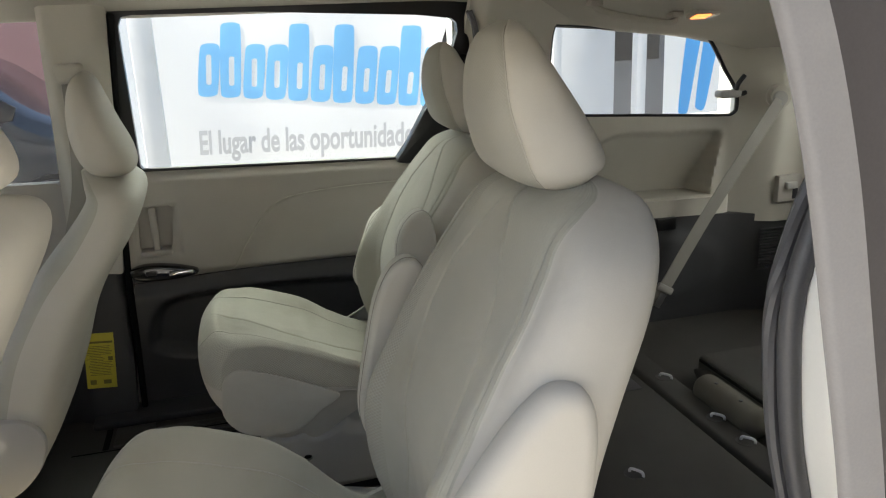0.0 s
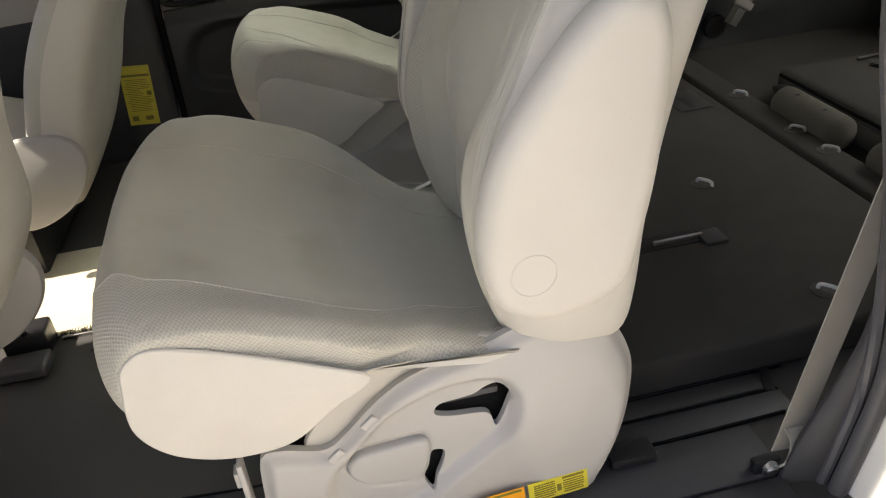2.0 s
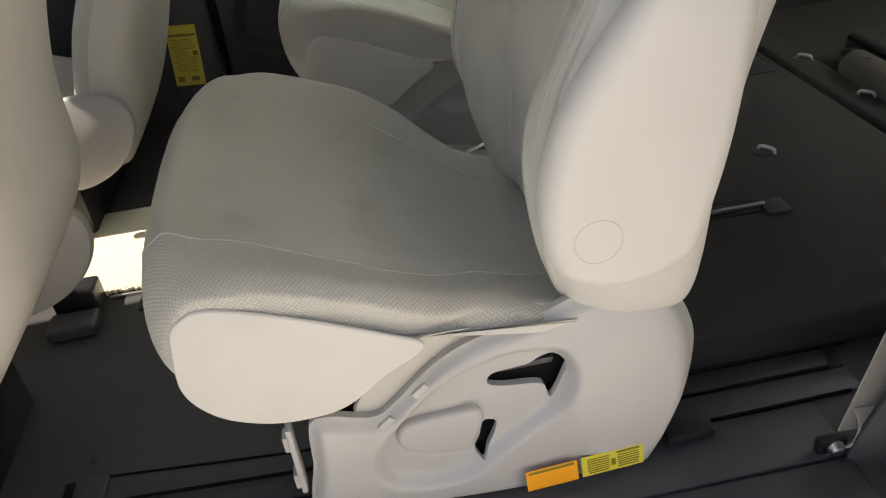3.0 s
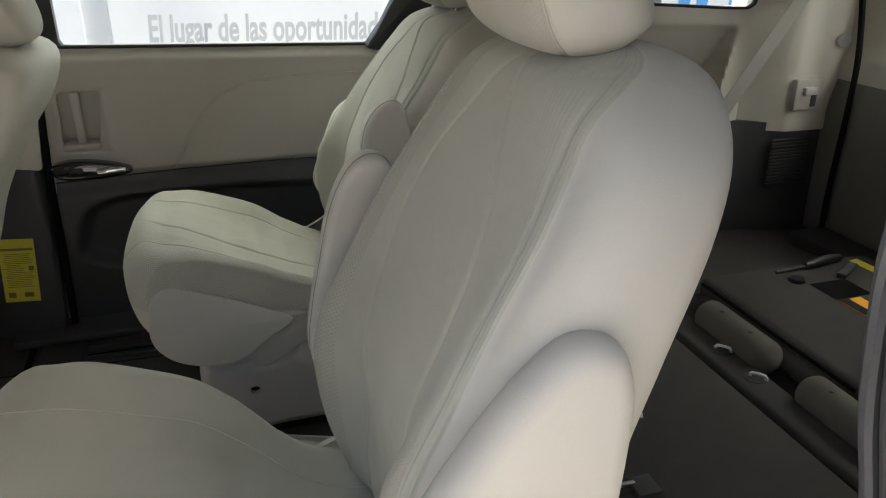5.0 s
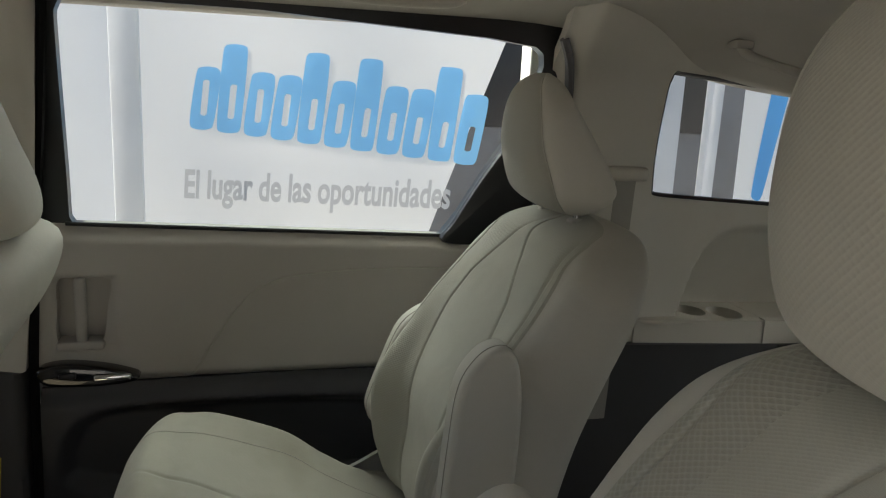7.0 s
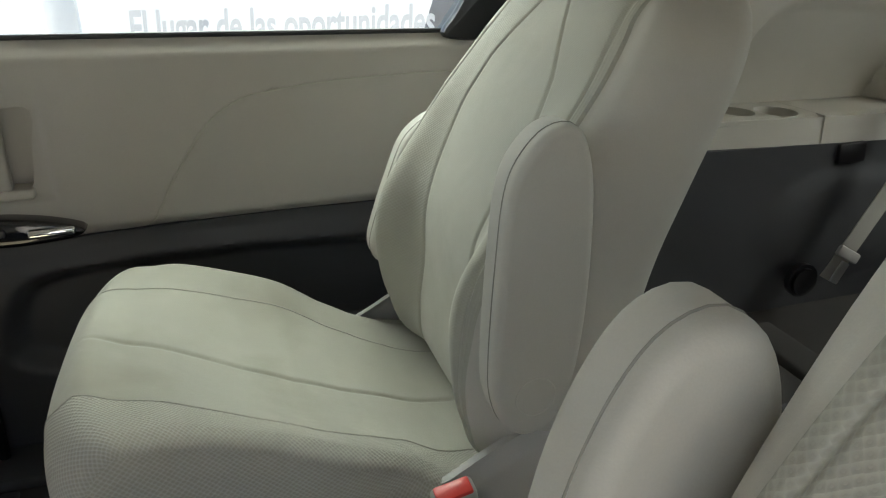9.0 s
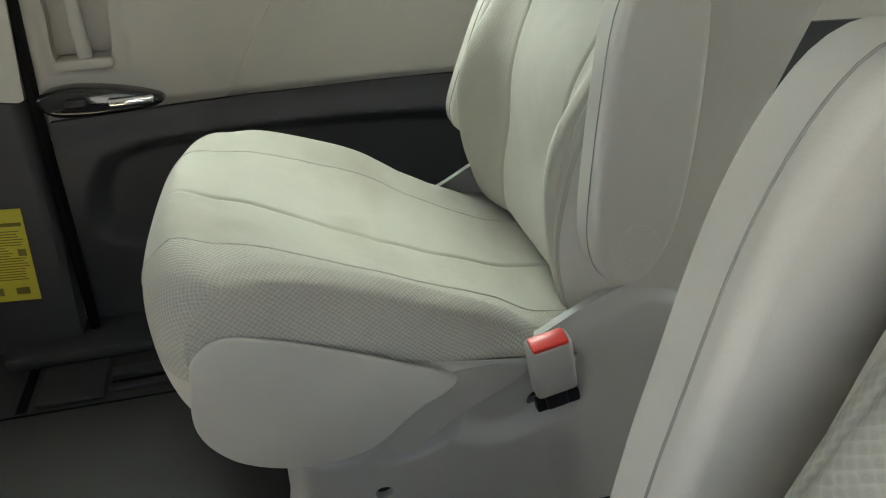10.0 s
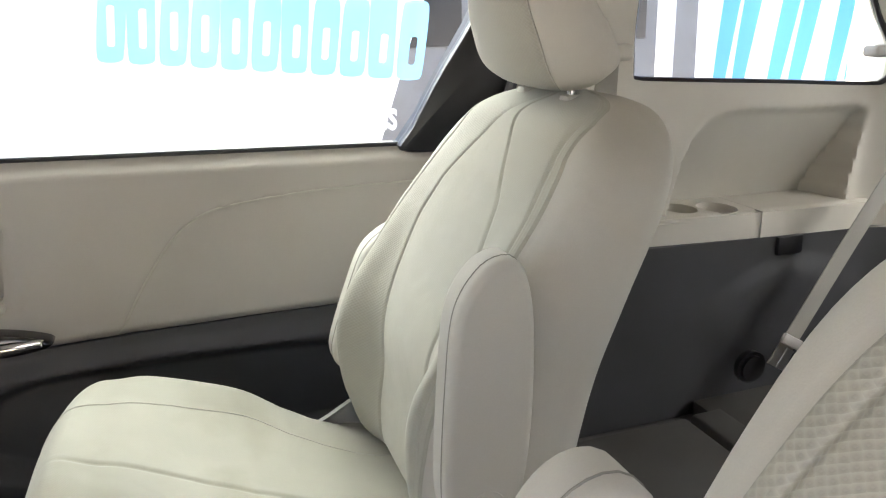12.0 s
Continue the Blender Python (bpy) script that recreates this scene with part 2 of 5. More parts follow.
def tube_bm(points, r, seg=8, closed=False):
    """A round cord along points."""
    bm = bmesh.new()
    pts = [Vector(p) for p in points]
    n = len(pts)
    rings = []
    ref = Vector((0.13, 0.2, 0.97)).normalized()
    for i, p in enumerate(pts):
        a = pts[(i - 1) % n] if closed or i else p
        b = pts[(i + 1) % n] if closed or i < n - 1 else p
        d = (b - a).normalized()
        s = d.cross(ref)
        if s.length < 0.05:
            s = d.cross(Vector((1, 0, 0)))
        s.normalize()
        t = d.cross(s)
        rr = r[i] if isinstance(r, (list, tuple)) else r
        rings.append([bm.verts.new(p + (s * math.cos(k / seg * math.tau) + t * math.sin(k / seg * math.tau)) * rr) for k in range(seg)])
    for i in range(n if closed else n - 1):
        a, b = rings[i], rings[(i + 1) % n]
        for k in range(seg):
            bm.faces.new((a[k], a[(k + 1) % seg], b[(k + 1) % seg], b[k]))
    if not closed:
        bm.faces.new(rings[0][::-1])
        bm.faces.new(rings[-1])
    return bm


def ribbon_bm(points, width_dir, width, thick):
    """A flat strap along points, width_dir across it."""
    bm = bmesh.new()
    w = Vector(width_dir).normalized() * width / 2
    pts = [Vector(p) for p in points]
    rows = []
    for i, p in enumerate(pts):
        d = (pts[min(i + 1, len(pts) - 1)] - pts[max(i - 1, 0)]).normalized()
        nrm = d.cross(w).normalized() * thick / 2
        rows.append([bm.verts.new(p + a) for a in (w + nrm, w - nrm, -w - nrm, -w + nrm)])
    for a, b in zip(rows, rows[1:]):
        for k in range(4):
            bm.faces.new((a[k], a[(k + 1) % 4], b[(k + 1) % 4], b[k]))
    bm.faces.new(rows[0])
    bm.faces.new(rows[-1][::-1])
    return bm


def spline(points, n, closed=True):
    """Catmull-Rom through points, n samples evenly along it."""
    p = np.array(points, float)
    m = len(p)
    out = []
    for i in range(m if closed else m - 1):
        if closed:
            a, b, c, d = p[(i - 1) % m], p[i], p[(i + 1) % m], p[(i + 2) % m]
        else:
            a, b, c, d = p[max(i - 1, 0)], p[i], p[i + 1], p[min(i + 2, m - 1)]
        for t in np.linspace(0, 1, 16, endpoint=False):
            out.append(0.5 * ((2 * b) + (c - a) * t + (2 * a - 5 * b + 4 * c - d) * t**2 + (3 * b - a - 3 * c + d) * t**3))
    out.append(p[0] if closed else p[-1])
    out = np.array(out)
    s = np.r_[0, np.cumsum(np.linalg.norm(np.diff(out, axis=0), axis=1))]
    at = np.linspace(0, s[-1], n, endpoint=not closed)
    return np.stack([np.interp(at, s, out[:, k]) for k in range(out.shape[1])], 1)


def loft_mesh(name, rows, mat_of=None, closed=True, caps=True):
    """A skin over rows of points (an array rows x points x 3); UVs in metres; mat_of(i, j) gives the slot."""
    rows = np.asarray(rows, float)
    nv, nu, _ = rows.shape
    verts = rows.reshape(-1, 3).tolist()
    step = np.linalg.norm(np.diff(np.concatenate([rows, rows[:, :1]], 1), axis=1), axis=2)
    uu = np.concatenate([np.zeros((nv, 1)), np.cumsum(step, 1)], 1)
    mid = uu[nv // 2]
    up = np.r_[0, np.cumsum(np.linalg.norm(np.diff(rows, axis=0), axis=2).mean(1))]
    faces, uvs, mats = [], [], []
    for i in range(nv - 1):
        for j in range(nu if closed else nu - 1):
            k = (j + 1) % nu
            faces.append((i * nu + j, i * nu + k, (i + 1) * nu + k, (i + 1) * nu + j))
            uvs += [(mid[j], up[i]), (mid[j + 1], up[i]), (mid[j + 1], up[i + 1]), (mid[j], up[i + 1])]
            mats.append(mat_of(i, j) if mat_of else 0)
    if caps and closed:
        for i, flip in ((0, True), (nv - 1, False)):
            c = len(verts)
            verts.append(rows[i].mean(0).tolist())
            for j in range(nu):
                k = (j + 1) % nu
                f = (i * nu + j, i * nu + k, c)
                faces.append(f[::-1] if flip else f)
                tri = [(verts[q][0], verts[q][2]) for q in f]
                uvs += tri[::-1] if flip else tri
                mats.append(mat_of(min(i, nv - 2), j) if mat_of else 0)
    me = bpy.data.meshes.new(name)
    me.from_pydata(verts, [], faces)
    me.uv_layers.new(name="UVMap").data.foreach_set("uv", np.array(uvs, float).ravel())
    me.polygons.foreach_set("material_index", mats)
    bm = bmesh.new()
    bm.from_mesh(me)
    bmesh.ops.recalc_face_normals(bm, faces=bm.faces)
    bm.to_mesh(me)
    bm.free()
    return me


def inset(outline, d):
    """A closed 2D outline drawn in by d along its normals (for counter-clockwise or clockwise ones alike)."""
    o = np.asarray(outline, float)
    tng = np.roll(o, -1, 0) - np.roll(o, 1, 0)
    nrm = np.stack([-tng[:, 1], tng[:, 0]], 1)
    nrm /= np.linalg.norm(nrm, axis=1, keepdims=True) + 1e-9
    area = np.sum(o[:, 0] * np.roll(o[:, 1], -1) - np.roll(o[:, 0], -1) * o[:, 1])
    return o + nrm * d * (1 if area > 0 else -1)


def slab_rows(outline, y0, y1, r, steps=5):
    """Rows for a plate with rounded rims: an outline in x and z, drawn out along y."""
    rows = []
    a, b = min(y0, y1), max(y0, y1)
    for k in range(steps + 1):
        q = k / steps * math.pi / 2
        rows.append((inset(outline, r * (1 - math.sin(q))), a + r * (1 - math.cos(q))))
    for k in range(steps, -1, -1):
        q = k / steps * math.pi / 2
        rows.append((inset(outline, r * (1 - math.sin(q))), b - r * (1 - math.cos(q))))
    return np.array([np.stack([o[:, 0], np.full(len(o), y), o[:, 1]], 1) for o, y in rows])


def inside(outline, px, pz):
    """Which points lie inside an outline."""
    hit = np.zeros(px.shape, bool)
    n = len(outline)
    for i in range(n):
        (x0, z0), (x1, z1) = outline[i], outline[(i + 1) % n]
        cross = (z0 > pz) != (z1 > pz)
        hit ^= cross & (px < (x1 - x0) * (pz - z0) / ((z1 - z0) if z1 != z0 else 1e-9) + x0)
    return hit


def relief_bm(outline, holes, height, cell, rim):
    """A panel in x and z with real holes: height(x, z) gives y; its rims turn by rim in y."""
    o = np.asarray(outline, float)
    x0, z0 = o.min(0) - cell
    nx, nz = (np.ceil((o.max(0) - o.min(0)) / cell) + 3).astype(int)
    cx, cz = np.meshgrid(x0 + (np.arange(nx) + 0.5) * cell, z0 + (np.arange(nz) + 0.5) * cell, indexing="ij")
    keep = inside(o, cx, cz)
    for h in holes:
        keep &= ~inside(np.asarray(h, float), cx, cz)
    bm = bmesh.new()
    vs = {}

    def vert(i, j):
        if (i, j) not in vs:
            vs[i, j] = bm.verts.new((x0 + i * cell, 0, z0 + j * cell))
        return vs[i, j]

    for i, j in zip(*np.nonzero(keep)):
        bm.faces.new((vert(i, j), vert(i + 1, j), vert(i + 1, j + 1), vert(i, j + 1)))
    edges = [np.concatenate([np.linspace(a, b, 12, endpoint=False) for a, b in zip(np.asarray(c, float), np.roll(np.asarray(c, float), -1, 0))]) for c in (outline, *holes)]
    edges = np.concatenate(edges)
    border = [e for e in bm.edges if e.is_boundary]
    edge_verts = {v for e in border for v in e.verts}
    beside = {v: [] for v in edge_verts}
    for e in border:
        beside[e.verts[0]].append(e.verts[1])
        beside[e.verts[1]].append(e.verts[0])
    # draw the stepped border onto the outline and space it evenly along it
    for turn in range(7):
        at = {}
        for v in edge_verts:
            x, z = v.co.x, v.co.z
            if turn and len(beside[v]) == 2:
                x, z = (x + sum(q.co.x for q in beside[v]) / 2) / 2, (z + sum(q.co.z for q in beside[v]) / 2) / 2
            at[v] = edges[np.argmin((edges[:, 0] - x) ** 2 + (edges[:, 1] - z) ** 2)]
        for v, q in at.items():
            v.co.x, v.co.z = q
    inner = [v for v in bm.verts if v not in edge_verts]
    for _ in range(9):
        bmesh.ops.smooth_vert(bm, verts=inner, factor=0.5, use_axis_x=True, use_axis_z=True)
    for v in bm.verts:
        v.co.y = height(v.co.x, v.co.z)
    got = bmesh.ops.extrude_edge_only(bm, edges=border)
    for v in got["geom"]:
        if isinstance(v, bmesh.types.BMVert):
            v.co.y += rim
    return bm


def dense(outline, step=0.02):
    out = []
    o = np.asarray(outline, float)
    for a, b in zip(o, np.roll(o, -1, 0)):
        n = max(1, int(np.hypot(*(b - a)) / step))
        out += [a + (b - a) * k / n for k in range(n)]
    return np.array(out)


def smooth(a, b, x):
    t = min(1.0, max(0.0, (x - a) / (b - a)))
    return t * t * (3 - 2 * t)


def depth_in(outline):
    """A function that tells how far a point lies inside an outline (0 outside it)."""
    a = np.asarray(outline, float)
    b = np.roll(a, -1, 0)
    gap = np.where(b[:, 1] == a[:, 1], 1e-9, b[:, 1] - a[:, 1])
    lo, hi = a.min(0), a.max(0)

    def depth(x, z):
        if x < lo[0] or x > hi[0] or z < lo[1] or z > hi[1]:
            return 0.0
        hit = ((a[:, 1] > z) != (b[:, 1] > z)) & (x < (b[:, 0] - a[:, 0]) * (z - a[:, 1]) / gap + a[:, 0])
        return float(np.min(np.hypot(a[:, 0] - x, a[:, 1] - z))) if hit.sum() % 2 else 0.0

    return depth


def disc_bm(c, r, axis, depth, seg=32, bevel=0.002):
    bm = bmesh.new()
    bmesh.ops.create_cone(bm, cap_ends=True, segments=seg, radius1=r, radius2=r, depth=depth)
    if bevel:
        bmesh.ops.bevel(bm, geom=[e for e in bm.edges if len(e.link_faces) == 2 and abs(e.verts[0].co.z - e.verts[1].co.z) < 1e-6], offset=bevel, segments=2, affect="EDGES")
    q = Vector((0, 0, 1)).rotation_difference(Vector(axis))
    bm.transform(Matrix.Translation(c) @ q.to_matrix().to_4x4())
    return bm


# ---- the captain's chairs ----
def pillow_rows(zs, xf, xr, w, nf=3.0, nr=3.0, bolster=None, seams=(), groove=0.005, nz=70, warp=None):
    """Rows of an upholstered block: front and rear lines and half-widths over height, with bolsters and seams."""
    lines = spline(np.stack([zs, xf, xr, w], 1), 600, False)
    # closer rows towards both ends, so that the ends come out round
    q = 0.5 - 0.5 * np.cos(np.linspace(0, math.pi, nz))
    lines = np.stack([np.interp(q, np.linspace(0, 1, 600), lines[:, k]) for k in range(4)], 1)
    cf = set(np.sin(np.linspace(-math.pi / 2, math.pi / 2, 56)).round(4).tolist())
    for sm in seams:
        cf |= {round(sm + d, 4) for d in (-0.04, -0.028, -0.018, -0.010, 0.0, 0.010, 0.018, 0.028, 0.04)}
    cf = np.array(sorted(cf))
    cr = np.sin(np.linspace(math.pi / 2, -math.pi / 2, 44))[1:-1]
    cy = np.r_[cf, cr]
    sx = np.r_[-((1 - np.abs(cf) ** nf).clip(0) ** (1 / nf)), (1 - np.abs(cr) ** nr).clip(0) ** (1 / nr)]
    front = np.r_[np.ones(len(cf)), np.zeros(len(cr))]
    rows = []
    plain, level = cy.copy(), sx.copy()
    for zz, f, r, ww in lines:
        if warp is not None:
            knots, places = warp(zz)
            cy = np.sign(plain) * np.interp(np.abs(plain), knots, places)
            cy[len(cf):] = plain[len(cf):]
            sx = np.r_[-((1 - np.abs(cy[:len(cf)]) ** nf).clip(0) ** (1 / nf)), level[len(cf):]]
        x = (f + r) / 2 + (r - f) / 2 * sx
        if bolster is not None:
            x = x - front * bolster(zz) * np.exp(-(((np.abs(cy) - 0.8) / 0.2) ** 2)) * np.clip(-sx * 1.5, 0, 1)
        for sm in seams:
            x = x + front * groove * np.exp(-(((plain - sm) * ww / 0.0036) ** 2)) * np.clip(-sx * 2, 0, 1)
        rows.append(np.stack([x, cy * ww, np.full(len(cy), zz)], 1))
    return np.array(rows), plain, level, lines[:, 0]


BACK = dict(
    z=[0.225, 0.26, 0.32, 0.40, 0.50, 0.60, 0.70, 0.76, 0.80, 0.820, 0.830],
    f=[0.187, 0.117, 0.106, 0.113, 0.118, 0.158, 0.208, 0.243, 0.272, 0.325, 0.352],
    r=[0.226, 0.249, 0.260, 0.274, 0.302, 0.328, 0.369, 0.392, 0.404, 0.381, 0.340],
    w=[0.168, 0.212, 0.229, 0.228, 0.224, 0.236, 0.232, 0.210, 0.158, 0.108, 0.028],
)
REST = dict(
    z=[0.842, 0.852, 0.874, 0.908, 0.950, 1.000, 1.035, 1.052],
    f=[0.300, 0.277, 0.251, 0.238, 0.229, 0.233, 0.245, 0.268],
    r=[0.345, 0.362, 0.384, 0.372, 0.349, 0.316, 0.298, 0.280],
    w=[0.068, 0.092, 0.108, 0.110, 0.100, 0.085, 0.056, 0.022],
)
FRONT_REST = dict(
    z=[0.842, 0.852, 0.874, 0.908, 0.950, 1.000, 1.035, 1.052],
    f=[0.300, 0.252, 0.224, 0.207, 0.202, 0.212, 0.232, 0.265],
    r=[0.350, 0.392, 0.402, 0.388, 0.356, 0.324, 0.302, 0.275],
    w=[0.050, 0.084, 0.105, 0.120, 0.125, 0.113, 0.085, 0.030],
)
FRONT_CUSHION = [(-0.335, 0.30), (-0.341, 0.345), (-0.326, 0.385), (-0.290, 0.401), (-0.24, 0.396), (-0.16, 0.372), (-0.09, 0.344), (0.0, 0.309), (0.08, 0.280),
                 (0.15, 0.258), (0.205, 0.248), (0.22, 0.225), (0.13, 0.214), (0.03, 0.212), (-0.05, 0.200), (-0.10, 0.174), (-0.17, 0.153), (-0.25, 0.178), (-0.30, 0.222), (-0.325, 0.262)]
CUSHION = [(-0.364, 0.294), (-0.360, 0.347), (-0.329, 0.388), (-0.289, 0.391), (-0.241, 0.389), (-0.161, 0.368), (-0.091, 0.343), (-0.005, 0.295), (0.069, 0.252),
           (0.144, 0.238), (0.202, 0.238), (0.222, 0.215), (0.130, 0.195), (0.028, 0.225), (-0.068, 0.256), (-0.119, 0.221), (-0.169, 0.187), (-0.246, 0.185), (-0.312, 0.211), (-0.349, 0.251)]
ARM = [(0.202, 0.675), (0.236, 0.668), (0.251, 0.636), (0.253, 0.590), (0.244, 0.491), (0.229, 0.415), (0.212, 0.364), (0.165, 0.339), (0.110, 0.337), (0.066, 0.369), (0.055, 0.445), (0.076, 0.528), (0.119, 0.595), (0.164, 0.648)]
INNER_NEAR = [(0.155, 0.685), (0.178, 0.672), (0.190, 0.630), (0.190, 0.550), (0.184, 0.460), (0.174, 0.400), (0.152, 0.362), (0.120, 0.350), (0.088, 0.358), (0.066, 0.386), (0.060, 0.430), (0.068, 0.485), (0.078, 0.532), (0.099, 0.617), (0.126, 0.669)]
INNER_FAR = [(0.149, 0.664), (0.167, 0.653), (0.178, 0.610), (0.180, 0.540), (0.176, 0.460), (0.166, 0.400), (0.146, 0.358), (0.120, 0.346), (0.096, 0.358), (0.083, 0.390), (0.081, 0.434), (0.087, 0.528), (0.097, 0.611), (0.122, 0.652)]
PANEL = [(-0.236, 0.004), (-0.228, 0.10), (-0.220, 0.165), (-0.195, 0.172), (-0.145, 0.158), (-0.115, 0.176), (-0.070, 0.218), (-0.02, 0.246), (0.06, 0.266), (0.10, 0.280), (0.15, 0.298), (0.19, 0.296), (0.222, 0.268),
         (0.246, 0.220), (0.253, 0.174), (0.242, 0.10), (0.215, 0.022), (0.194, -0.010), (0.10, -0.019), (0.0, -0.019), (-0.12, -0.008)]
# where each chair stands: s is +1 where the aisle lies towards +y; lean and stretch of the back, place of the headrest, place and pitch of the cushion
NEAR = dict(s=1, dx=0.0, yc=0.385, stretch=0.033, lean=-0.0495, rest=(-0.029, 0.396, 0.002), cush=(-0.0091, 0.4042, 0.0237, -0.0374))
FAR = dict(s=-1, dx=0.1266, yc=1.273, stretch=-0.032, lean=0.0085, rest=(0.1358, 1.286, -0.048), cush=(0.1353, 1.2632, 0.0058, -0.0242))


def shift(points, dx, dy=0.0, dz=0.0):
    return np.asarray(points, float) + np.array([dx, dy, dz])


def place_back(c, rows):
    """Points of a back, drawn upright round x and z, put where a chair has them."""
    q = np.array(rows, float)
    z = q[..., 2].copy()
    q[..., 0] += c["dx"] + c["lean"] * (z - 0.3)
    q[..., 1] = c["yc"] + c["s"] * q[..., 1]
    q[..., 2] = z + c["stretch"] * np.clip((z - 0.3) / 0.5, 0, 1.2)
    return q


def place_cushion(c, rows):
    q = np.array(rows, float)
    dx, yc, dz, pitch = c["cush"]
    x, z = q[..., 0] - 0.1, q[..., 2] - 0.22
    q[..., 0] = 0.1 + math.cos(pitch) * x - math.sin(pitch) * z + dx
    q[..., 1] = yc + c["s"] * q[..., 1]
    q[..., 2] = 0.22 + math.sin(pitch) * x + math.cos(pitch) * z + dz
    return q


def back_seams(z):
    """Where the seams of a back run at a height: inner seam, and both edges of the lens-shaped strip."""
    inner = np.interp(z, [0.28, 0.40, 0.50, 0.59, 0.64, 0.70, 0.735, 0.76, 0.79, 0.81], [0.46, 0.43, 0.42, 0.46, 0.47, 0.40, 0.29, 0.21, 0.12, 0.05])
    edge = np.interp(z, [0.28, 0.37, 0.43, 0.49, 0.554, 0.617, 0.66, 0.71, 0.75, 0.766, 0.78, 0.798, 0.812], [0.80, 0.84, 0.87, 0.88, 0.855, 0.825, 0.81, 0.80, 0.785, 0.79, 0.84, 0.94, 0.985])
    lens = edge - np.interp(z, [0.30, 0.45, 0.60, 0.68, 0.735, 0.765], [0.012, 0.03, 0.055, 0.068, 0.085, 0.07])
    return [0, 0.40, 0.80, 0.95, 1], [0, inner, lens, edge, 1]


def bolster_rise(z):
    """How far the side bolsters of a back stand out before its middle."""
    return 0.040 * math.exp(-((z - 0.42) / 0.13) ** 2) + float(np.interp(z, [0.25, 0.33, 0.42, 0.50, 0.60, 0.65, 0.70, 0.75], [0.018, 0.022, 0.026, 0.028, 0.024, 0.018, 0.008, 0.0]))


def seat_back(p, c):
    rows, cy, sx, zl = pillow_rows(BACK["z"], BACK["f"], BACK["r"], BACK["w"], 3.2, 5.0,
        bolster_rise, [0.40, -0.40, 0.80, -0.80, 0.95, -0.95], groove=0.0034, nz=110, warp=back_seams)

    def slot(i, j):
        if sx[j] > -0.05 or abs(cy[j]) > 0.945:
            return 2
        if c["s"] > 0:
            return 1 if cy[j] > 0.60 else 3 if cy[j] < -0.795 or (cy[j] < -0.395 and zl[i] > 0.70) else 0
        return 3 if abs(cy[j]) > 0.795 else 4 if cy[j] < -0.395 else 0

    back = link("backrest", loft_mesh("backrest", place_back(c, rows), slot), [M_FABRIC, M_WORN, M_SIDE, M_RIB, M_BOLSTER], p, "grey-beige cloth backrest with mesh bolsters")
    if c["s"] > 0:
        # stitched seam on the outboard side, from the armrest up
        line = []
        for x, z in spline([(0.285, 0.738), (0.270, 0.730), (0.252, 0.711), (0.238, 0.694), (0.220, 0.668), (0.203, 0.641), (0.185, 0.60), (0.165, 0.54)], 40, False):
            f, r, w = (float(np.interp(z, BACK["z"], BACK[k])) for k in "frw")
            t = min(0.995, abs(x - (f + r) / 2) / ((r - f) / 2))
            line.append((x, -w * (1 - t**3.2) ** (1 / 3.2) - 0.0012, z))
        part("side_seam", tube_bm([tuple(q) for q in place_back(c, line)], [0.0002 + 0.0013 * min(1.0, k / 9) for k in range(len(line))], 6), M_PIPING, back)
    return back


def seat_rest(p, c):
    rows, cy, sx, zl = pillow_rows(REST["z"], REST["f"], REST["r"], REST["w"], 2.7, 2.7, None, [0.84, -0.84], 0.003, nz=64)
    dx, yc, dz = c["rest"]
    # the side faces draw out towards the back, and the underside rises behind
    for i in range(len(rows)):
        f, r = rows[i, :, 0].min(), rows[i, :, 0].max()
        rows[i, :, 1] *= 1 + 0.16 * ((rows[i, :, 0] - f) / (r - f + 1e-6)) ** 1.5
    rows[:, :, 2] += 0.065 * (rows[:, :, 0] - 0.30) * np.clip((0.96 - rows[:, :, 2]) / 0.11, 0, 1)
    rows[:, :, 1] *= c["s"]

    def slot(i, j):
        return (1 if sx[j] < -0.05 and abs(cy[j]) < 0.845 else 2)

    rest = link("headrest", loft_mesh("headrest", shift(rows, dx, yc, dz), slot), [M_FABRIC, M_SOFT, M_SIDE], p, "rounded beige cloth headrest")
    # stitched edge between the face and the side cloth
    for e in (-1, 1):
        j = int(np.argmin(np.abs(cy - 0.84 * e) + (sx > 0)))
        part("piping", tube_bm([(q[0] + dx - 0.0006, q[1] + yc, q[2] + dz) for q in rows[9:-9, j]], 0.0011, 6), M_PIPING, rest)
    x = dx + 0.322
    for e in (-1, 1):
        y = yc + e * 0.062
        part("post", tube_bm([(x, y, 0.76 + dz), (x + 0.002, y, 0.90 + dz)], 0.006, 12), M_CHROME, rest, "chrome headrest post")
        part("collar", box_bm(x - 0.012, x + 0.012, y - 0.012, y + 0.012, 0.815 + dz, 0.838 + dz, 0.005), M_SIDE, rest)
    return rest


def cushion_front(x, e):
    """How far the rounded front corners of a cushion fall back."""
    return (0.0403 if e > 0 else 0.0314) * abs(e) ** 3 * np.clip((-x - 0.05) / 0.26, 0, 1) ** 1.3


def piping_at(x, z):
    """Where across a cushion its edge piping runs."""
    return float(np.interp(x, [-0.33, -0.30, -0.20, -0.10, 0.0, 0.09, 0.14], [0.56, 0.61, 0.66, 0.69, 0.65, 0.58, 0.56])) - 0.12 * smooth(0.385, 0.34, z) * (x < -0.28)


